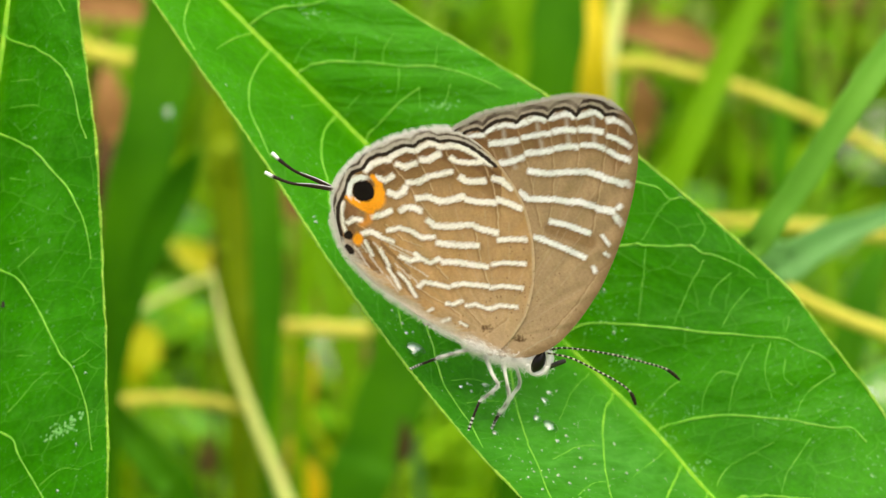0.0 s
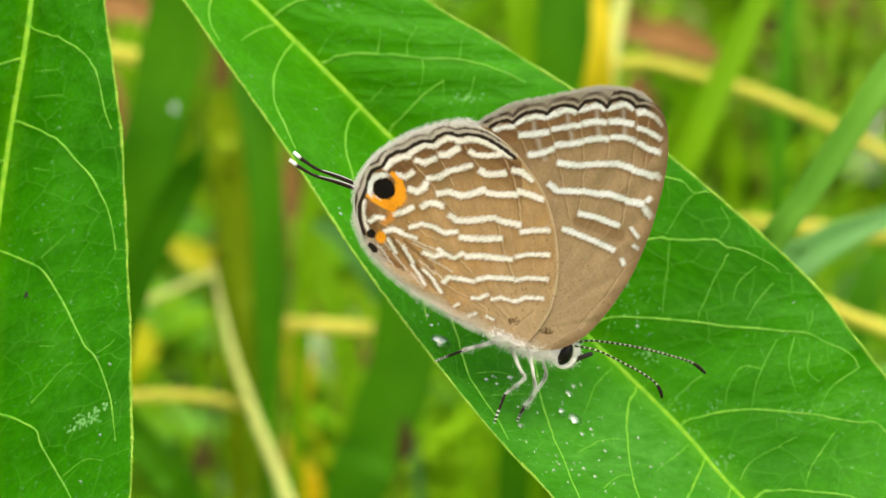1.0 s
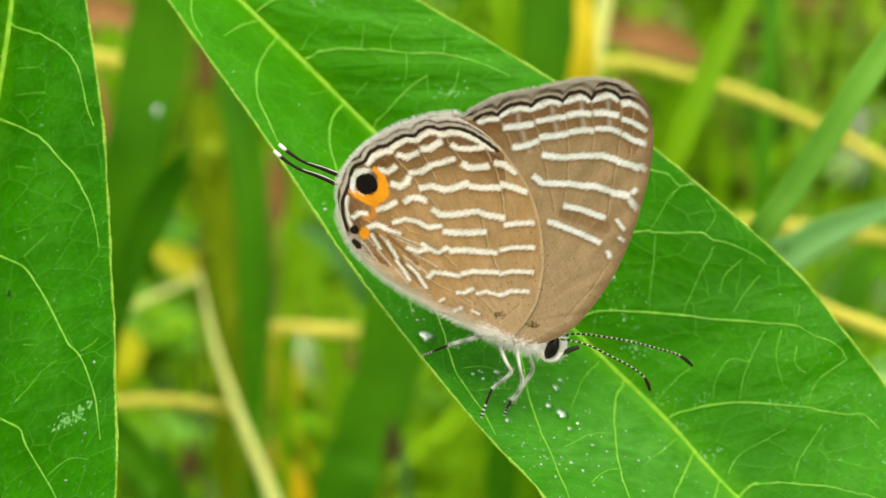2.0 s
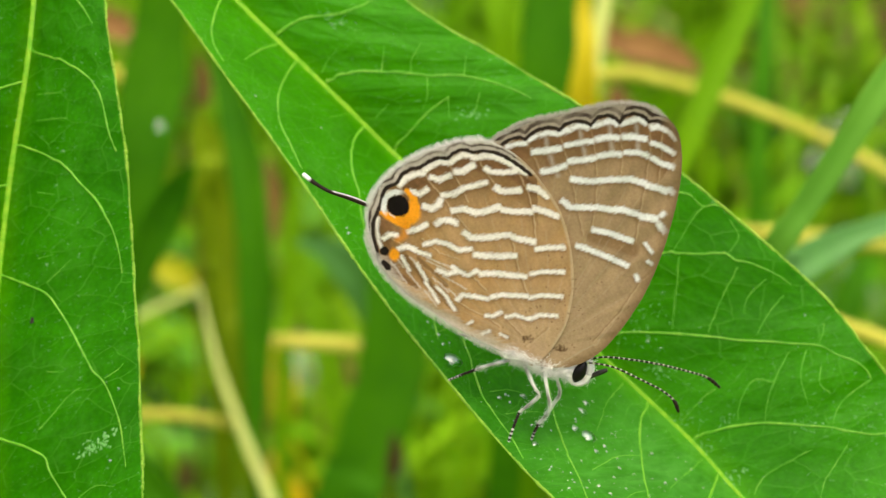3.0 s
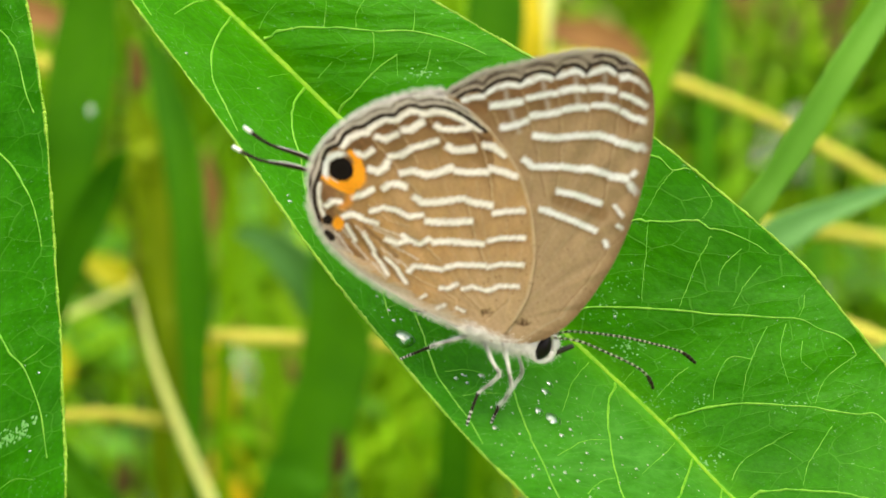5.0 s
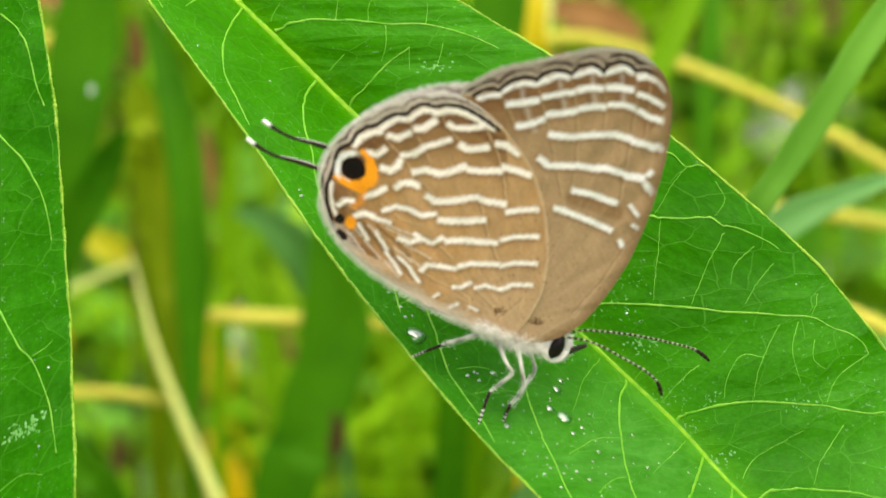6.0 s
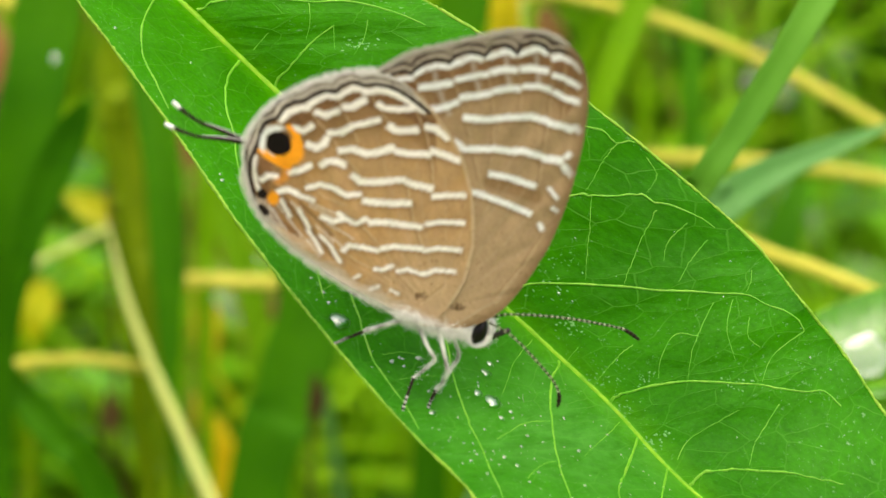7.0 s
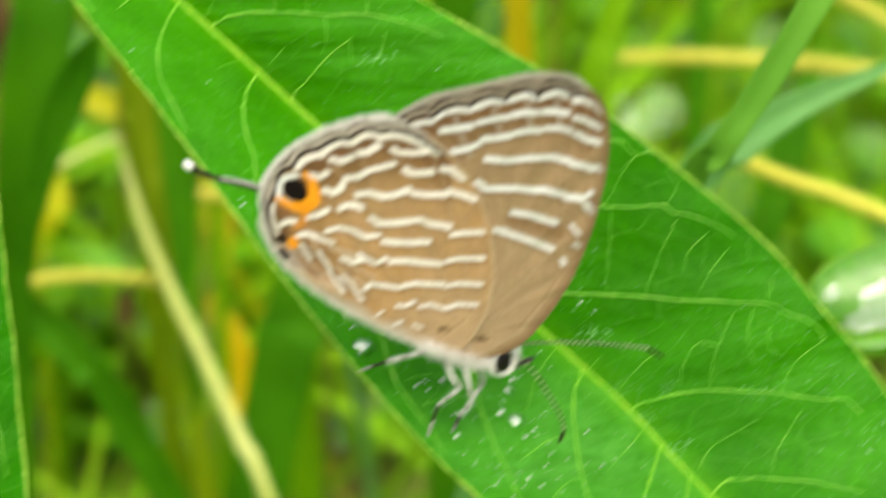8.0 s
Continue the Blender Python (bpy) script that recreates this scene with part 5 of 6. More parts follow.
def build_feeler(line, label):
    root = np.array(line[0])
    me = banded_tube("antenna", np.array(line) - root, 0.06, 0.06, 0.3, 420, 0.36, 0.78, 0.05, (0.42, 0.48, 0.3))
    return part("antenna", me, butterfly, label, pose(*(root * MM)))


feeler_far = build_feeler(FEELER_FAR, "black and white ringed antenna with dark club")
feeler_near = build_feeler(FEELER_NEAR, "black and white ringed antenna with dark club")


def build_legs():
    for k, (line, foot) in enumerate(zip(LEGS, FEET)):
        upper = np.array(line)
        lower = np.array([line[-1], (np.array(line[-1]) * 0.45 + np.array(foot) * 0.55) + np.array((0.0, 0.06, 0.1)), foot])
        leg = part("leg", scaled_leg(upper, 0.115, 0.08, k), butterfly, "white scaled leg with banded foot")
        part("foot", banded_tube("foot", lower, 0.085, 0.065, 0.24, 120, 0.42, 1.1, 0.0, (0.74, 0.73, 0.7), 0.45), leg, "black and white banded foot")
        c = spline(upper, np.linspace(0.0, 1, 16))
        part("fur", hairs("fur", c, np.tile((0.1, -0.3, 0.3), (16, 1)), 0.17, 20 + k, FUR, 14, 0.8, 0.009), leg)


build_legs()

# ---- single grasses and stems behind the leaf ----
GROUPS = {"grass_shoot": "single grasses behind the leaf", "grass_runner": "yellow runners in the grass", "dry_stalk": "dry stalks in the grass", "withered_leaf": "withered leaves in the grass"}


def grass_thing(name, mat, kind, label, points):
    """A blade or round stem through the points (place and width in millimetres), going on down to the soil."""
    p = np.array(points)
    world_points = np.array([place(*q[:3]) for q in p])
    width = p[:, 3] * MM
    end, step = world_points[-1], world_points[-1] - world_points[-2]
    step = step / np.linalg.norm(step)
    flat = np.array((step[0], step[1], 0.0))
    bend = end + step * 0.03 - np.array((0, 0, 0.02))
    foot = np.array((end[0], end[1], 0.0)) + flat * 0.07 + np.array((0, 0.02, -0.012))
    line = np.concatenate([world_points, [bend, (bend + foot) / 2, foot]])
    width = np.concatenate([width, [width[-1] * 0.95, width[-1] * 0.8, width[-1] * 0.6]])
    u = np.linspace(0, 1, 72)
    centre = spline(line, u) - foot
    w = spline(width[:, None], u)[:, 0]
    eye = np.array((0.0, -0.87, 0.5))
    ob = tagged(new(name), label, name.replace("_", " "), GROUPS.get(name, ""))
    ob.location = foot
    if kind == "stem":
        part("stem", mesh_of("stem", *tube(centre, w / 2, 10, 1.0, eye), mat), ob)
        for k in () if name == "dry_stalk" else range(9, 70, 14):
            ring = centre[k - 1:k + 2]
            fine = spline(ring, np.linspace(0.3, 0.7, 7))
            r = w[k] / 2 * (1.03 + 0.16 * np.sin(np.linspace(0, np.pi, 7)))
            part("node", mesh_of("node", *tube(fine, r, 10, 1.0, eye), mat), ob)
        return ob
    t = np.gradient(centre, axis=0)
    t /= np.linalg.norm(t, axis=1, keepdims=True)
    side = np.cross(t, eye)
    side /= np.linalg.norm(side, axis=1, keepdims=True)
    up = np.cross(side, t)
    x = np.linspace(-1, 1, 9)
    wavy = 1 + 0.04 * np.sin(u * 37)
    front = centre[:, None] + side[:, None] * (x[None, :, None] * (w * wavy)[:, None, None] / 2) + up[:, None] * ((np.abs(x)[None, :, None] ** 1.5) * 0.16 * w[:, None, None])
    back = front - up[:, None] * 0.0003
    loop = np.concatenate([front, back[:, ::-1]], 1)
    f = [tuple(q) for q in grid_faces(72, 18, True)]
    f += [tuple(range(18))[::-1], tuple(range(71 * 18, 72 * 18))]
    part("blade", mesh_of("blade", loop.reshape(-1, 3), f, mat), ob)
    part("midrib", mesh_of("midrib", *tube(centre - up * 0.0004, w * 0.035 + 0.0001, 6, 1.0, eye), mat), ob)
    return ob


grass_thing("grass_shoot", MID, "blade", "broad dark green grass blade behind the leaf",
            [(-29.8, 39.4, -232, 5.2), (-32, 29.4, -236, 6), (-33.2, 21.6, -238, 7.1), (-35.4, 12.3, -240, 7.1), (-38.6, 2.8, -244, 6.1), (-41.4, -8.4, -250, 4.7), (-44.3, -20.5, -260, 4)])
grass_thing("grass_shoot", MID, "blade", "folded dark green grass blade beside a broad one",
            [(-27.9, 10.9, -228, 0.9), (-30.6, 7.3, -232, 3.9), (-34.2, 1.4, -236, 4), (-37.2, -5.4, -240, 3.1), (-40.1, -13.8, -246, 2.5), (-42, -22.7, -252, 2.3)])
grass_thing("grass_shoot", MID, "blade", "upright green grass blade with pale edge",
            [(-29.6, 30.0, -273.0, 0.6), (-28.0, 24.7, -274.0, 3.1), (-25.6, 14.1, -275, 4.7), (-24.6, 3.2, -277, 4.9), (-24.5, -7.8, -280, 4.5), (-24.9, -17.3, -283, 3.3), (-25.1, -24.5, -285, 2.0), (-25.2, -34.5, -288, 1.2)])
grass_thing("grass_stalk", OLIVE, "stem", "thick olive yellow grass stalk with a node",
            [(-31, 14.4, -283, 4.2), (-31, 13, -285, 5.2), (-31, 9.1, -287, 5.2), (-30.2, -0.7, -289, 4.4), (-29.1, -13, -291, 3.4), (-27.6, -24.3, -293, 2.4), (-26.4, -36.3, -295, 1.8)])
grass_thing("dry_stalk", STRAW, "stem", "pale straw dry stem leaning across the grass",
            [(-32.8, -2.3, -281, 0.2), (-32, -5.5, -281, 0.5), (-29.9, -14.5, -281, 1.2), (-26.7, -23.5, -281, 1.5), (-22.3, -34.4, -281, 1.8), (-18.7, -43.9, -281, 1.8), (-15.3, -53, -281, 1.7)])
grass_thing("grass_runner", YELLOW, "stem", "yellow horizontal grass runner behind dry stem",
            [(-26.6, -24.9, -300, 1.3), (-31.5, -22.6, -290, 1.6), (-37.4, -21.8, -291, 1.6), (-43.3, -21.9, -292, 1.7), (-49, -22.5, -292, 1.7), (-56.7, -23.8, -293, 1.7), (-68.1, -26.4, -296, 1.7)])
grass_thing("grass_runner", YELLOW, "stem", "yellow runner stem passing behind the leaf",
            [(-25.9, -11.1, -292, 1.7), (-21.8, -11.3, -292, 2), (-16.8, -11.6, -292, 2.1), (-11.1, -12, -292, 2), (-3.6, -12.5, -293, 1.8), (6.4, -13.6, -296, 1.8), (18.3, -15.4, -300, 1.9)])
grass_thing("grass_runner", YELLOW, "stem", "yellow green runner among dry litter",
            [(-45.8, 30.4, -335, 2.7), (-52.6, 31.4, -330, 2.8), (-58.2, 32.6, -330, 3), (-64.8, 33.2, -330, 2.8)])
grass_thing("dry_stalk", STRAW, "stem", "pale slanting stem above yellow leaf",
            [(-37.2, -4, -330, 0.6), (-42.6, -6.3, -332, 1.1), (-48.5, -8.9, -334, 1.2), (-54.1, -11.8, -336, 1.1), (-62.9, -16.7, -340, 1.1), (-74.7, -23.4, -346, 1)])
grass_thing("withered_leaf", YELLOWGREEN, "blade", "withered bright yellow grass leaf",
            [(-58.2, 1.3, -430, 1.7), (-54, -1.1, -430, 5.8), (-50.1, -3.3, -430, 5.4), (-47.3, -6, -430, 1.2)])
grass_thing("withered_leaf", YELLOWGREEN, "blade", "withered yellow leaf hanging in the grass",
            [(-63.5, -16.3, -430, 1.9), (-64, -20.8, -430, 7.5), (-65.4, -24.8, -430, 6.1), (-66.9, -30.4, -432, 1.7), (-68, -41.6, -434, 0.5)])
grass_thing("withered_leaf", YELLOWLEAF, "blade", "upright yellowing grass leaf behind the dry stem",
            [(-28, -13.9, -380, 1.2), (-27.2, -19.2, -380, 4.4), (-26.4, -24.5, -380, 5), (-26.8, -29.8, -381, 3.4), (-27.7, -35.1, -382, 1.2), (-28.4, -48, -386, 0.8)])
grass_thing("withered_leaf", ORANGELEAF, "blade", "orange yellow dying leaf beside dry stem",
            [(-27.4, -34, -360, 0.8), (-25.9, -38.1, -360, 3.9), (-24, -43.7, -360, 5.7), (-22.7, -51.1, -362, 6.3), (-21.5, -60.6, -364, 4.9), (-21, -70.7, -368, 1.2)])
grass_thing("grass_shoot", YELLOWLEAF, "blade", "bright yellow upright grass blade",
            [(17.9, 41.6, -262, 3.4), (19.2, 32.7, -262, 3.6), (19.7, 26.7, -262, 3.6), (19.9, 20.2, -264, 3.9), (20.5, 9.2, -270, 3.5), (21.1, -6.3, -280, 3.3)])
grass_thing("grass_shoot", MID, "blade", "wide green upright grass blade behind wing",
            [(15.9, 41.1, -246, 5.8), (14.5, 30.9, -248, 6.6), (13.9, 22.7, -250, 6.5), (11.6, 13, -254, 5.7), (10.8, -1.4, -262, 4.7)])
grass_thing("grass_shoot", LIME, "blade", "light green upright grass blade",
            [(10.3, 47.6, -300, 5.1), (11.1, 37.4, -300, 4.8), (12, 30, -302, 4.3), (13.1, 17.4, -306, 3.8)])
grass_thing("dry_stalk", STRAW, "stem", "thin pale upright straw",
            [(27.7, 45.9, -300, 2.2), (26.4, 37.4, -300, 2.4), (25.1, 29.8, -300, 2.4), (24.6, 20.6, -302, 2.2), (24.5, 1.8, -308, 2.1)])
grass_thing("grass_runner", YELLOW, "stem", "long arching yellow grass runner",
            [(20.9, 26.7, -300, 1.6), (25.1, 27.7, -300, 1.8), (31, 27.9, -300, 1.9), (39.5, 25.7, -300, 1.8), (48, 23, -300, 1.9), (58.6, 18.4, -300, 1.9), (67.6, 13.6, -300, 1.9), (78.4, 7.3, -301, 1.9), (91, -0.8, -302, 1.8), (104.5, -10.2, -304, 1.8)])
grass_thing("grass_shoot", LIME, "blade", "leaning yellow green grass blade",
            [(39.8, 36.6, -240, 2.6), (36.4, 27.9, -240, 3.1), (33.4, 21.5, -240, 3.3), (30.6, 15, -240, 3.2), (28.0, 8.5, -241, 3), (24.9, -0.9, -243, 2.6)])
grass_thing("grass_shoot", MEADOW, "blade", "slanting grey green grass blade crossing a runner",
            [(36.9, 21.1, -149, 1.4), (34, 16.1, -149, 1.9), (31.1, 11.8, -149, 2.1), (28.5, 7.5, -150, 2.1), (26.1, 3.7, -151, 2), (23.9, 0.5, -152, 2), (21.6, -4.4, -157, 2)])
grass_thing("grass_shoot", BLUEGREEN, "blade", "drooping pale blue green grass blade",
            [(49.7, 5.5, -194, 0.4), (46.7, 4.5, -193, 1.1), (42.1, 3, -192, 2), (37.1, 1.1, -191, 2.9), (32.9, -1.3, -190, 3.7), (28.6, -5.1, -192, 3.9)])
grass_thing("grass_runner", YELLOW, "stem", "yellow runner stem low in the grass",
            [(39.3, 4.5, -312, 1.7), (47.9, 4.2, -312, 1.9), (58.1, 3.4, -312, 2), (68.5, 2.2, -312, 2.1), (80.5, 0.1, -312, 2), (93.2, -2.7, -312, 1.9), (108, -7, -314, 2)])
grass_thing("grass_runner", YELLOW, "stem", "yellow runner stem sloping beside the leaf",
            [(37.4, -4.1, -222, 1.5), (43.7, -7.2, -222, 1.6), (48.5, -9, -222, 1.7), (53.9, -11.4, -222, 1.7), (60, -14.3, -222, 1.6), (67.5, -18, -224, 1.6)])
grass_thing("withered_leaf", RUSSET, "blade", "curled russet dead leaf caught in the grass",
            [(34, 44.5, -400, 2.4), (40.8, 43.3, -400, 5.7), (48.7, 41.9, -402, 6.4), (54.6, 39.2, -404, 3.6), (57.8, 35.9, -408, 0.6)])
grass_thing("withered_leaf", LITTER, "blade", "dark brown dead leaf in the shade",
            [(40.9, 36.9, -420, 2.4), (42, 31.2, -420, 6.7), (41.8, 25.2, -422, 5.7), (41.5, 16.9, -424, 1)])
grass_thing("withered_leaf", RUSSET, "blade", "curled russet dead leaf caught in the grass",
            [(-76.2, 49, -400, 3.6), (-67.2, 48.8, -400, 6), (-59.3, 47.4, -402, 5.4), (-54.7, 43.5, -404, 0.7)])
grass_thing("withered_leaf", RUSSET, "blade", "hanging russet dead leaf beside green blades",
            [(-67.4, 36.5, -400, 2), (-66.7, 30.1, -400, 6.3), (-66.8, 23.8, -402, 7), (-68.1, 19, -404, 1.1)])
grass_thing("withered_leaf", LITTER, "blade", "dark brown dead leaf in the shade",
            [(-67.3, 21.7, -402, 3), (-67.8, 16, -402, 5.7), (-68.4, 10.4, -404, 5), (-69.1, 3.6, -406, 0.9)])
grass_thing("grass_shoot", LIME, "blade", "pale sunlit grass blade among dead leaves",
            [(-65.7, 50, -430, 1.7), (-67.6, 44.9, -430, 6.8), (-68.8, 37.8, -430, 8), (-70.7, 27.1, -434, 7.1), (-72.2, 13.8, -440, 5.5)])
grass_thing("withered_leaf", LITTER, "blade", "small dark brown dead leaf in the grass",
            [(-15.4, -18, -400, 0.7), (-14.8, -23.1, -400, 3.2), (-15.2, -28.3, -402, 2.7), (-15.5, -34.2, -404, 0.7)])
grass_thing("grass_shoot", LIME, "blade", "narrow light green upright blade",
            [(-13.4, -20.4, -330, 1.9), (-12, -29.8, -330, 3.4), (-11.5, -41.2, -332, 3.6), (-10.8, -53.1, -336, 3.4)])
grass_thing("grass_shoot", MID, "blade", "dark green blade low in the grass",
            [(-7.9, 0.3, -287, 2.4), (-5.9, -7, -289, 7.8), (-5.5, -14.3, -291, 9.7), (-7.8, -22.6, -293, 9.8), (-10.5, -30.1, -295, 9.3), (-13.6, -38.6, -297, 9.1)])
grass_thing("grass_shoot", MID, "blade", "dark green leaning blade low in the grass",
            [(-44, -19.2, -262, 1.5), (-41, -24.6, -264, 4.2), (-37.2, -30, -266, 4.7), (-33.9, -35.8, -270, 4.6)])
grass_thing("grass_shoot", LIME, "blade", "upright fresh green grass blade",
            [(-22.8, 2.1, -360, 3.1), (-18.7, -12.1, -360, 4.7), (-15.8, -26.5, -362, 5.1), (-14.9, -43.4, -366, 4.8)])
grass_thing("grass_shoot", MID, "blade", "green grass blade at far edge",
            [(69.7, 58.9, -400, 3.7), (69.1, 40.8, -400, 4.4), (68.3, 25.1, -402, 4.4), (67.9, 7, -406, 4.1)])
grass_thing("grass_shoot", MID, "blade", "slender green grass blade in shade",
            [(72.4, 0.1, -330, 2.8), (69.6, -7.4, -330, 5.6), (66.3, -18.7, -332, 6.2), (63.3, -32.2, -336, 5.7)])
grass_thing("grass_shoot", BLUEGREEN, "blade", "pale bluish grass blade behind the leaf margin",
            [(-19.3, 3.2, -296.0, 1.3), (-15.1, 1.8, -300.0, 3.9), (-10.6, -2.6, -304.0, 6.4), (-8.0, -8.2, -308.0, 5.2), (-6.8, -14.4, -312.0, 1.8)])
grass_thing("withered_leaf", LITTER, "blade", "brown dry leaf sheath above a stalk node",
            [(-32.9, 29.7, -288, 0.8), (-32.4, 26.9, -289, 2.1), (-32.4, 23.1, -290, 2), (-32.7, 19.9, -291, 0.7)])
grass_thing("grass_shoot", OLIVE, "blade", "olive sheath round the thick grass stalk",
            [(-32.9, 23, -289, 1), (-32.5, 19.4, -290, 3.9), (-31.9, 15.2, -291, 5.1), (-31.8, 10.2, -292, 3.6)])
grass_thing("grass_shoot", LIME, "blade", "narrow bright green blade beside brown litter",
            [(-21.7, 17.3, -340, 0.8), (-22.3, 9.3, -342, 2.9), (-23.2, -1.2, -344, 3.3), (-24, -8.9, -346, 3.1), (-24.6, -17.7, -348, 2.8)])
grass_thing("withered_leaf", LITTER, "blade", "narrow brown dead leaf between green blades",
            [(-30.2, 21.3, -400, 0.9), (-29.9, 15.2, -401, 3.9), (-30.1, 7.9, -402, 3.6), (-30.6, 0.1, -403, 0.9)])
grass_thing("withered_leaf", LITTER, "blade", "small dark brown dead leaf in the grass",
            [(-5.6, -24.3, -284, 0.5), (-5.4, -27.2, -285, 2.1), (-5.8, -30.1, -286, 1.9), (-6.2, -33.4, -287, 0.5)])
grass_thing("withered_leaf", LITTER, "blade", "dark shrivelled leaf low in the grass",
            [(-47.5, -36.7, -400, 0.7), (-47.5, -40.2, -401, 2.9), (-47.8, -44.8, -402, 2.7), (-48.4, -49.4, -403, 0.7)])
grass_thing("grass_shoot", OLIVE, "blade", "yellow green blade along the thick stalk",
            [(-28.4, 12.7, -281.0, 0.6), (-28.1, 9.0, -282.0, 2.7), (-28.1, 2.0, -283.0, 3.4), (-27.8, -5.9, -284.0, 3.4), (-27.0, -15.5, -285.0, 3.2)])


# ---- the meadow behind ----
def meadow_grass(name, label, mat, count, seed, heights, widths, near=0.42, depth=2.2, spread=0.2):
    """Countless grass blades rooted in the soil beyond the single ones."""
    rng = np.random.default_rng(seed)
    v, f = [], []
    for k in range(count):
        far = rng.uniform(0, 1) ** 1.4
        y = near + far * depth
        x = rng.uniform(-spread - 0.3 * y, spread + 0.3 * y)
        h = rng.uniform(*heights) * (1.0 + 0.3 * far)
        if y < 0.6 and depth > 1:
            h *= 0.55
        w = rng.uniform(*widths)
        lean = rng.normal(size=2) * 0.5
        face = rng.uniform(0, math.pi)
        side = np.array((math.cos(face), math.sin(face), 0.0)) * w
        n = len(v)
        for i, u in enumerate((0, 0.35, 0.7, 1.0)):
            c = np.array((x + lean[0] * h * u ** 2, y + lean[1] * h * u ** 2, h * u * (1 - 0.25 * u * np.hypot(*lean)) - 0.012))
            taper = (0.8, 1.0, 0.7, 0.06)[i]
            v += [c - side * taper, c + side * taper]
        f += [(n, n + 1, n + 3, n + 2), (n + 2, n + 3, n + 5, n + 4), (n + 4, n + 5, n + 7, n + 6)]
    tagged(new(name, mesh_of(name, v, f, mat)), label, "grass", kind="stuff")


def wide_meadow():
    """The same meadow on every side, thinner, as far as some metres."""
    rng = np.random.default_rng(51)
    v, f = [], []
    while len(f) < 44000:
        x, y = rng.uniform(-4.5, 4.5), rng.uniform(-3.5, 6.0)
        if (abs(x) < 0.24 + 0.3 * max(y, 0) and 0.0 < y < 2.6) or math.hypot(x, y) < 0.4:
            continue
        h, w, face = rng.uniform(0.06, 0.2), rng.uniform(0.004, 0.009), rng.uniform(0, math.pi)
        lean = rng.normal(size=2) * 0.5 * h
        side = np.array((math.cos(face), math.sin(face), 0.0)) * w
        n = len(v)
        for u, taper in ((0, 0.8), (0.5, 1.0), (1.0, 0.08)):
            c = np.array((x + lean[0] * u * u, y + lean[1] * u * u, h * u * (1 - 0.2 * u) - 0.012))
            v += [c - side * taper, c + side * taper]
        f += [(n, n + 1, n + 3, n + 2), (n + 2, n + 3, n + 5, n + 4)]
    tagged(new("wide_meadow", mesh_of("wide_meadow", v, f, GRASS)), "thin green grass over the rest of the meadow", "grass", kind="stuff")


def ground_cover():
    """Low round leaves that cover the soil."""
    rng = np.random.default_rng(31)
    v, f = [], []
    a = np.linspace(0, 2 * np.pi, 9)[:-1]
    for k in range(1800):
        y = 0.4 + rng.uniform(0, 1) ** 1.3 * 2.0
        x = rng.uniform(-0.22 - 0.3 * y, 0.22 + 0.3 * y)
        r = rng.uniform(0.006, 0.018)
        tilt = rng.normal(size=2) * 0.35
        z = rng.uniform(0.002, 0.05)
        n = len(v)
        v.append((x, y, z))
        for b in a:
            dx, dy = r * math.cos(b) * 1.3, r * math.sin(b) * 0.8
            v.append((x + dx, y + dy, z + tilt[0] * dx + tilt[1] * dy + 0.15 * r))
        f += [(n, n + 1 + i, n + 1 + (i + 1) % 8) for i in range(8)]
    tagged(new("ground_cover", mesh_of("ground_cover", v, f, COVER)), "low round green leaves covering the soil", "ground cover", kind="stuff")


LITTER_SPOTS = [(0.074, 0.656, 0.060, 0.039, 20), (0.096, 0.688, 0.040, 0.033, 70), (0.125, 0.634, 0.060, 0.033, 120), (-0.122, 0.671, 0.060, 0.044, 80), (-0.108, 0.596, 0.060, 0.028, 100), (-0.113, 0.590, 0.040, 0.033, 95), (-0.122, 0.752, 0.030, 0.033, 20), (0.143, 0.667, 0.030, 0.028, 20), (0.086, 0.689, 0.050, 0.03, 60), (0.065, 0.663, 0.050, 0.03, 160), (0.130, 0.696, 0.040, 0.03, 10), (0.133, 0.644, 0.050, 0.03, 70), (-0.132, 0.696, 0.040, 0.035, 20), (-0.107, 0.595, 0.050, 0.035, 120), (-0.105, 0.559, 0.050, 0.03, 60), (-0.117, 0.689, 0.050, 0.03, 150)]


def dry_leaves():
    rng = np.random.default_rng(41)
    s = np.linspace(0, 1, 15)[:, None] * np.ones(7)[None]
    x = np.ones(15)[:, None] * np.linspace(-1, 1, 7)[None]
    half = 0.3 * np.sin(np.pi * np.clip(s, 0.01, 0.99)) ** 0.8
    z = 0.1 * np.abs(x) * half / 0.3 + 0.12 * np.sin(s * 4) + 0.03 * np.sin(s * 17 + x * 3)
    top = np.stack([s - 0.5, x * half, z], -1).reshape(-1, 3)
    n = len(top)
    q = grid_faces(15, 7)
    me = mesh_of("dry_leaf", np.concatenate([top, top - np.array((0, 0, 0.012))]), [tuple(k) for k in q] + [tuple(k[::-1] + n) for k in q], LITTER)
    first = tagged(new("dry_leaf", me), "curled reddish brown dry leaf on the soil", "dry leaf", "fallen leaves")
    first.scale = (0.06, 0.06, 0.06)
    first.matrix_basis = pose(-0.14, 0.78, 0.03, 20, 10, 40) @ Matrix.Diagonal((0.06, 0.06, 0.06, 1))
    for x, y, z, size, turn in LITTER_SPOTS:
        ob = copy_thing(first, pose(x, y, z, 35 + turn * 0.1, 10, turn))
        ob.scale = (size, size, size)
    for k in range(24):
        y = rng.uniform(0.5, 1.5)
        m = pose(rng.uniform(-0.2 - 0.2 * y, 0.2 + 0.2 * y), y, rng.uniform(0.005, 0.06), *rng.uniform(-40, 40, 2), rng.uniform(0, 360))
        copy_thing(first, m)


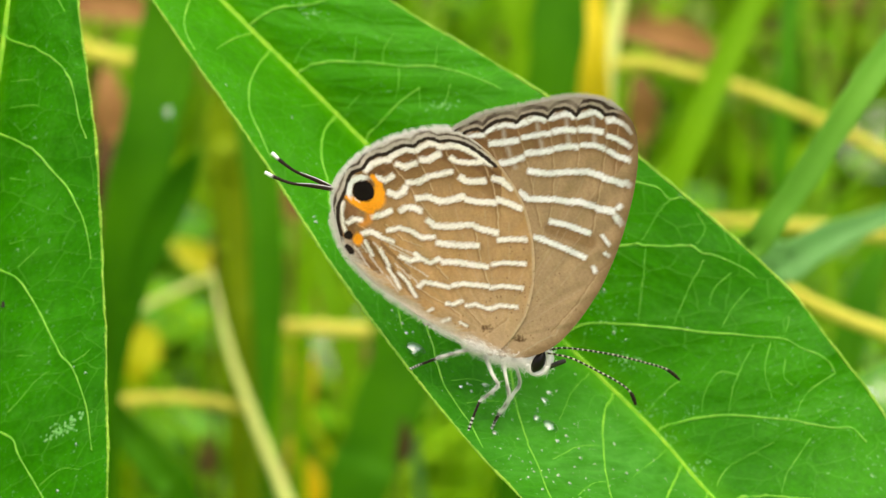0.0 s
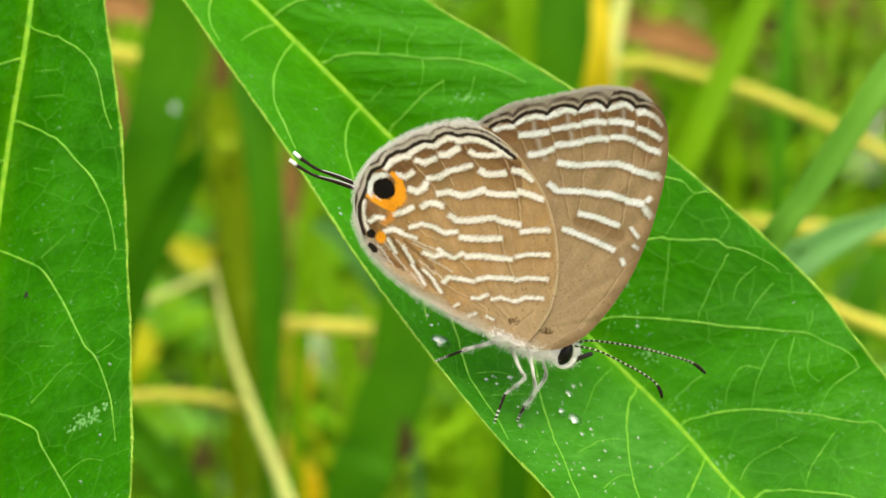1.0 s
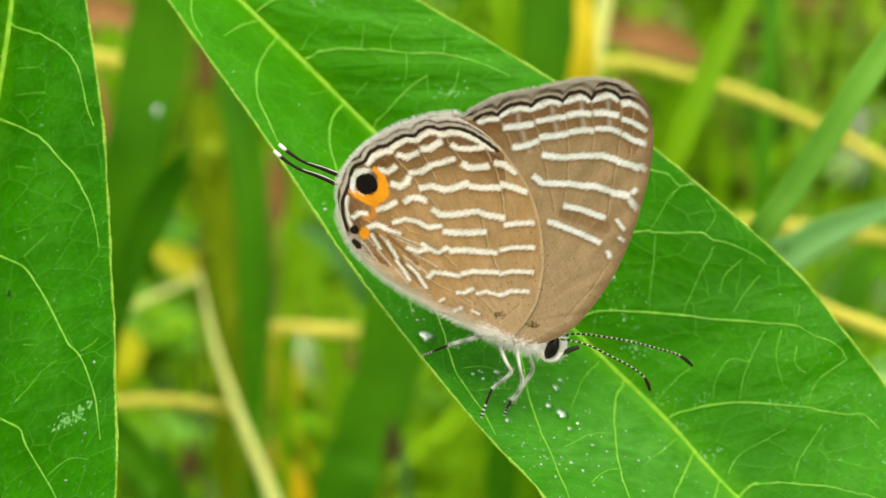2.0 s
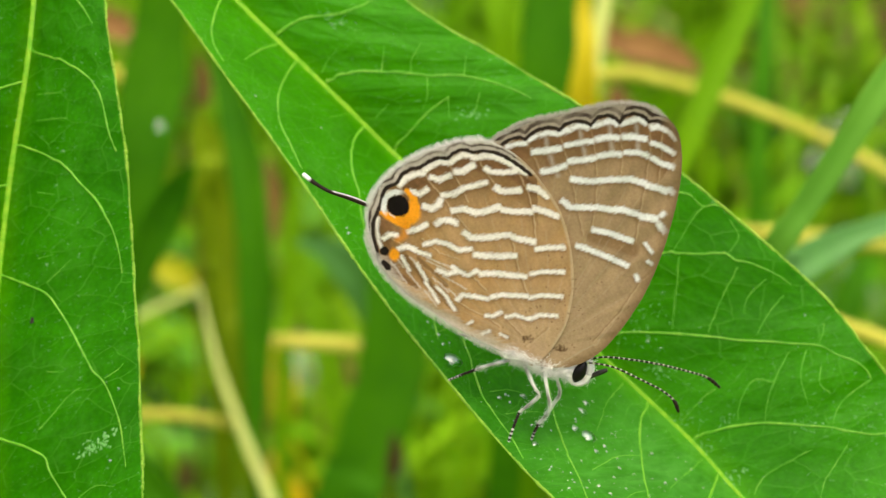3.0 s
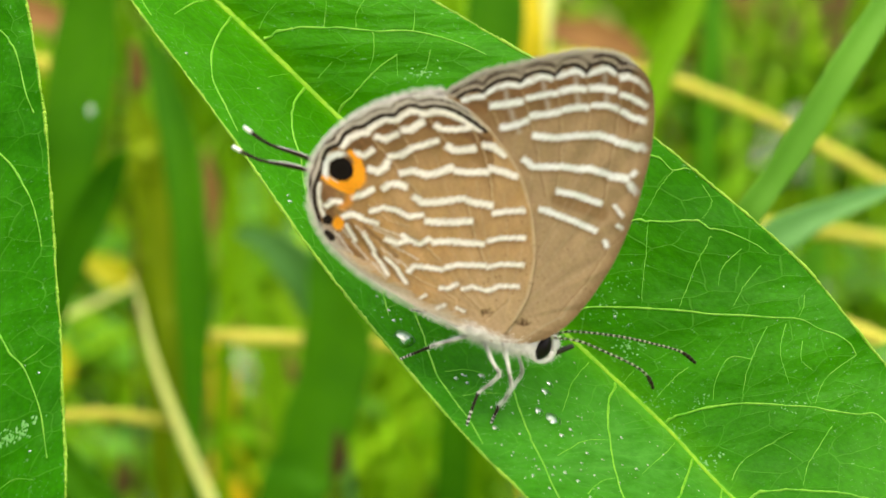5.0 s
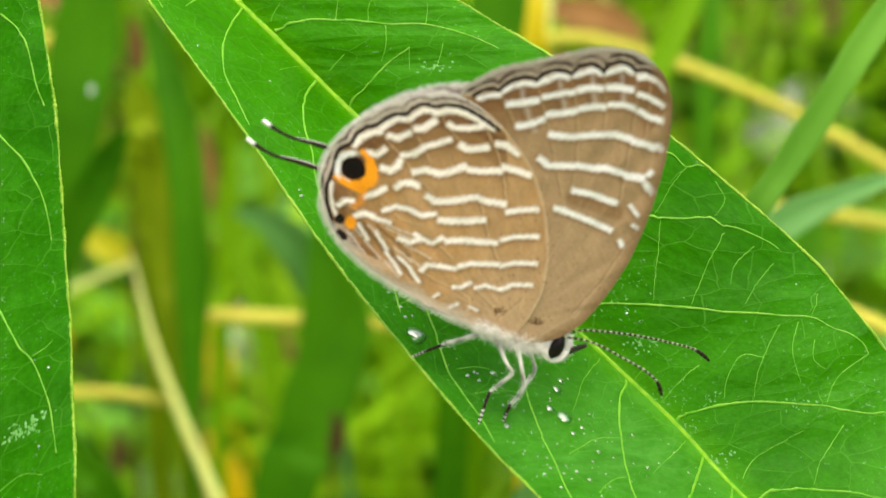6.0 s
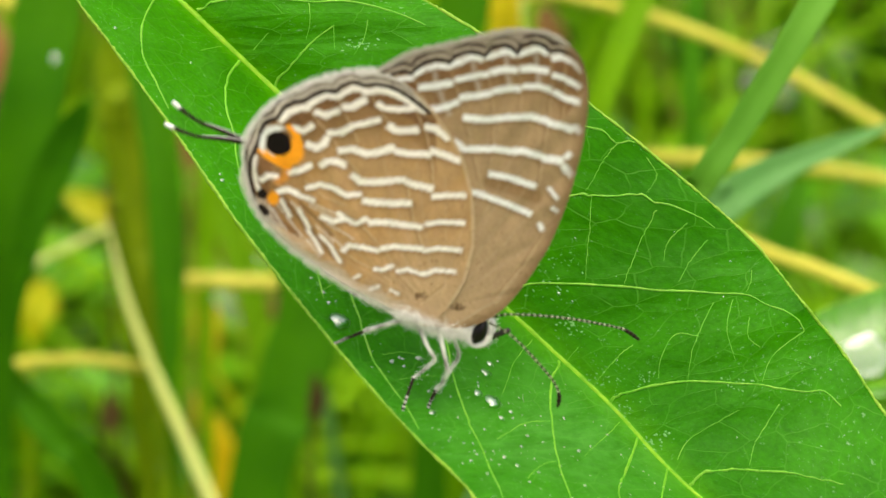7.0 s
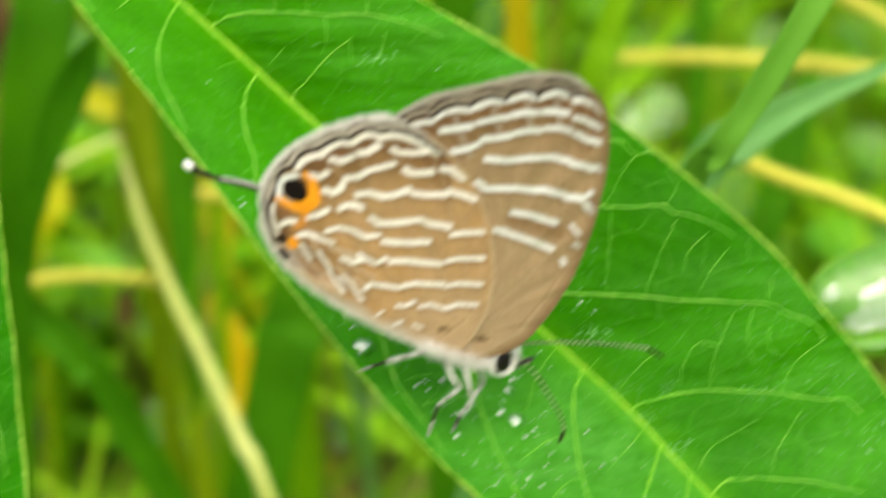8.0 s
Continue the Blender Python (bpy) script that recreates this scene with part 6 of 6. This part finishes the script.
meadow_grass("meadow_grass", "thick mixed green and yellowish meadow grass", GRASS, 9000, 21, (0.05, 0.18), (0.0012, 0.0045))
meadow_grass("young_grass", "loose fresh green grass between the single blades", GRASS, 130, 23, (0.08, 0.2), (0.0008, 0.0022), 0.3, 0.16, 0.04)
meadow_grass("dry_grass", "scattered pale straw-coloured dry grass", STRAW, 650, 22, (0.06, 0.2), (0.0008, 0.002), 0.66, 2.0)
wide_meadow()
ground_cover()
dry_leaves()


# ---- what moves: the hindwings rub past one another, the tails droop, the antennae sink ----
def motions():
    near = [(0, 0.0), (0.5, 1.25), (1, 3.0), (1.5, 3.7), (2.2, 3.6), (2.8, 2.7), (3, 2.1), (3.5, 0.35), (4, -1.1), (4.5, 1.5), (5.1, 3.2), (5.8, 3.7), (6, 3.7), (6.5, 2.2), (7, -0.7), (7.5, -0.2), (8, 1.0)]
    lag = [(0, 0.6), (0.5, 0.6), (1, -0.5), (1.5, -2.2), (2.2, -1.5), (2.8, 0.0), (3, 0.6), (3.5, 0.6), (4, 0.6), (4.5, 0.3), (5.1, -2.5), (5.8, -5.0), (6, -5.2), (6.5, 0.0), (7, 0.5), (7.5, 0.5), (8, 0.5)]
    near_hind, near_tail = hindwings["near"]
    far_hind, far_tail = hindwings["far"]
    walk(near_hind, [(t, pose(0, 0, 0, 0, 0, a)) for t, a in near])
    walk(far_hind, [(t, pose(0, 0, (FAR_GAP - 0.2) * MM, 0, 0, a + b)) for (t, a), (_, b) in zip(near, lag)])
    # the tails droop and lift on their wings
    tail_root = Vector((*TAIL[0], 0)) * MM
    droop = [(0, 19), (0.5, 16), (1, 6), (1.5, -1), (2.8, 3), (3, 4), (3.5, 16), (4, 17), (4.5, 15), (5.8, 6), (6, 5.5), (6.5, 10), (7, 19), (7.5, 19), (8, 10)]
    lift = [(0, 1), (1.5, 3), (3, 3), (3.5, 1), (4.5, 2), (5.8, 10), (6, 11), (6.5, 5), (7, 1.5), (7.5, 2), (8, 8)]
    walk(near_tail, [(t, pose(*tail_root, 0, 0, a)) for t, a in droop])
    walk(far_tail, [(t, pose(*tail_root, 0, 0, a)) for t, a in lift])
    sink = [(0, 0.0), (3.5, 1.5), (4.5, 2.5), (5.8, 0.0), (6, -2.0), (6.5, -18.0), (7, -23.0), (7.5, -28.0), (8, -36.0)]
    root = Vector(FEELER_NEAR[0]) * MM
    walk(feeler_near, [(t, pose(*root, 0, 0, a)) for t, a in sink])
    rise = [(0, 0.0), (4.5, 0.5), (6.5, 2.0), (8, 4.0)]
    root_far = Vector(FEELER_FAR[0]) * MM
    walk(feeler_far, [(t, pose(*root_far, 0, 0, a)) for t, a in rise])


motions()
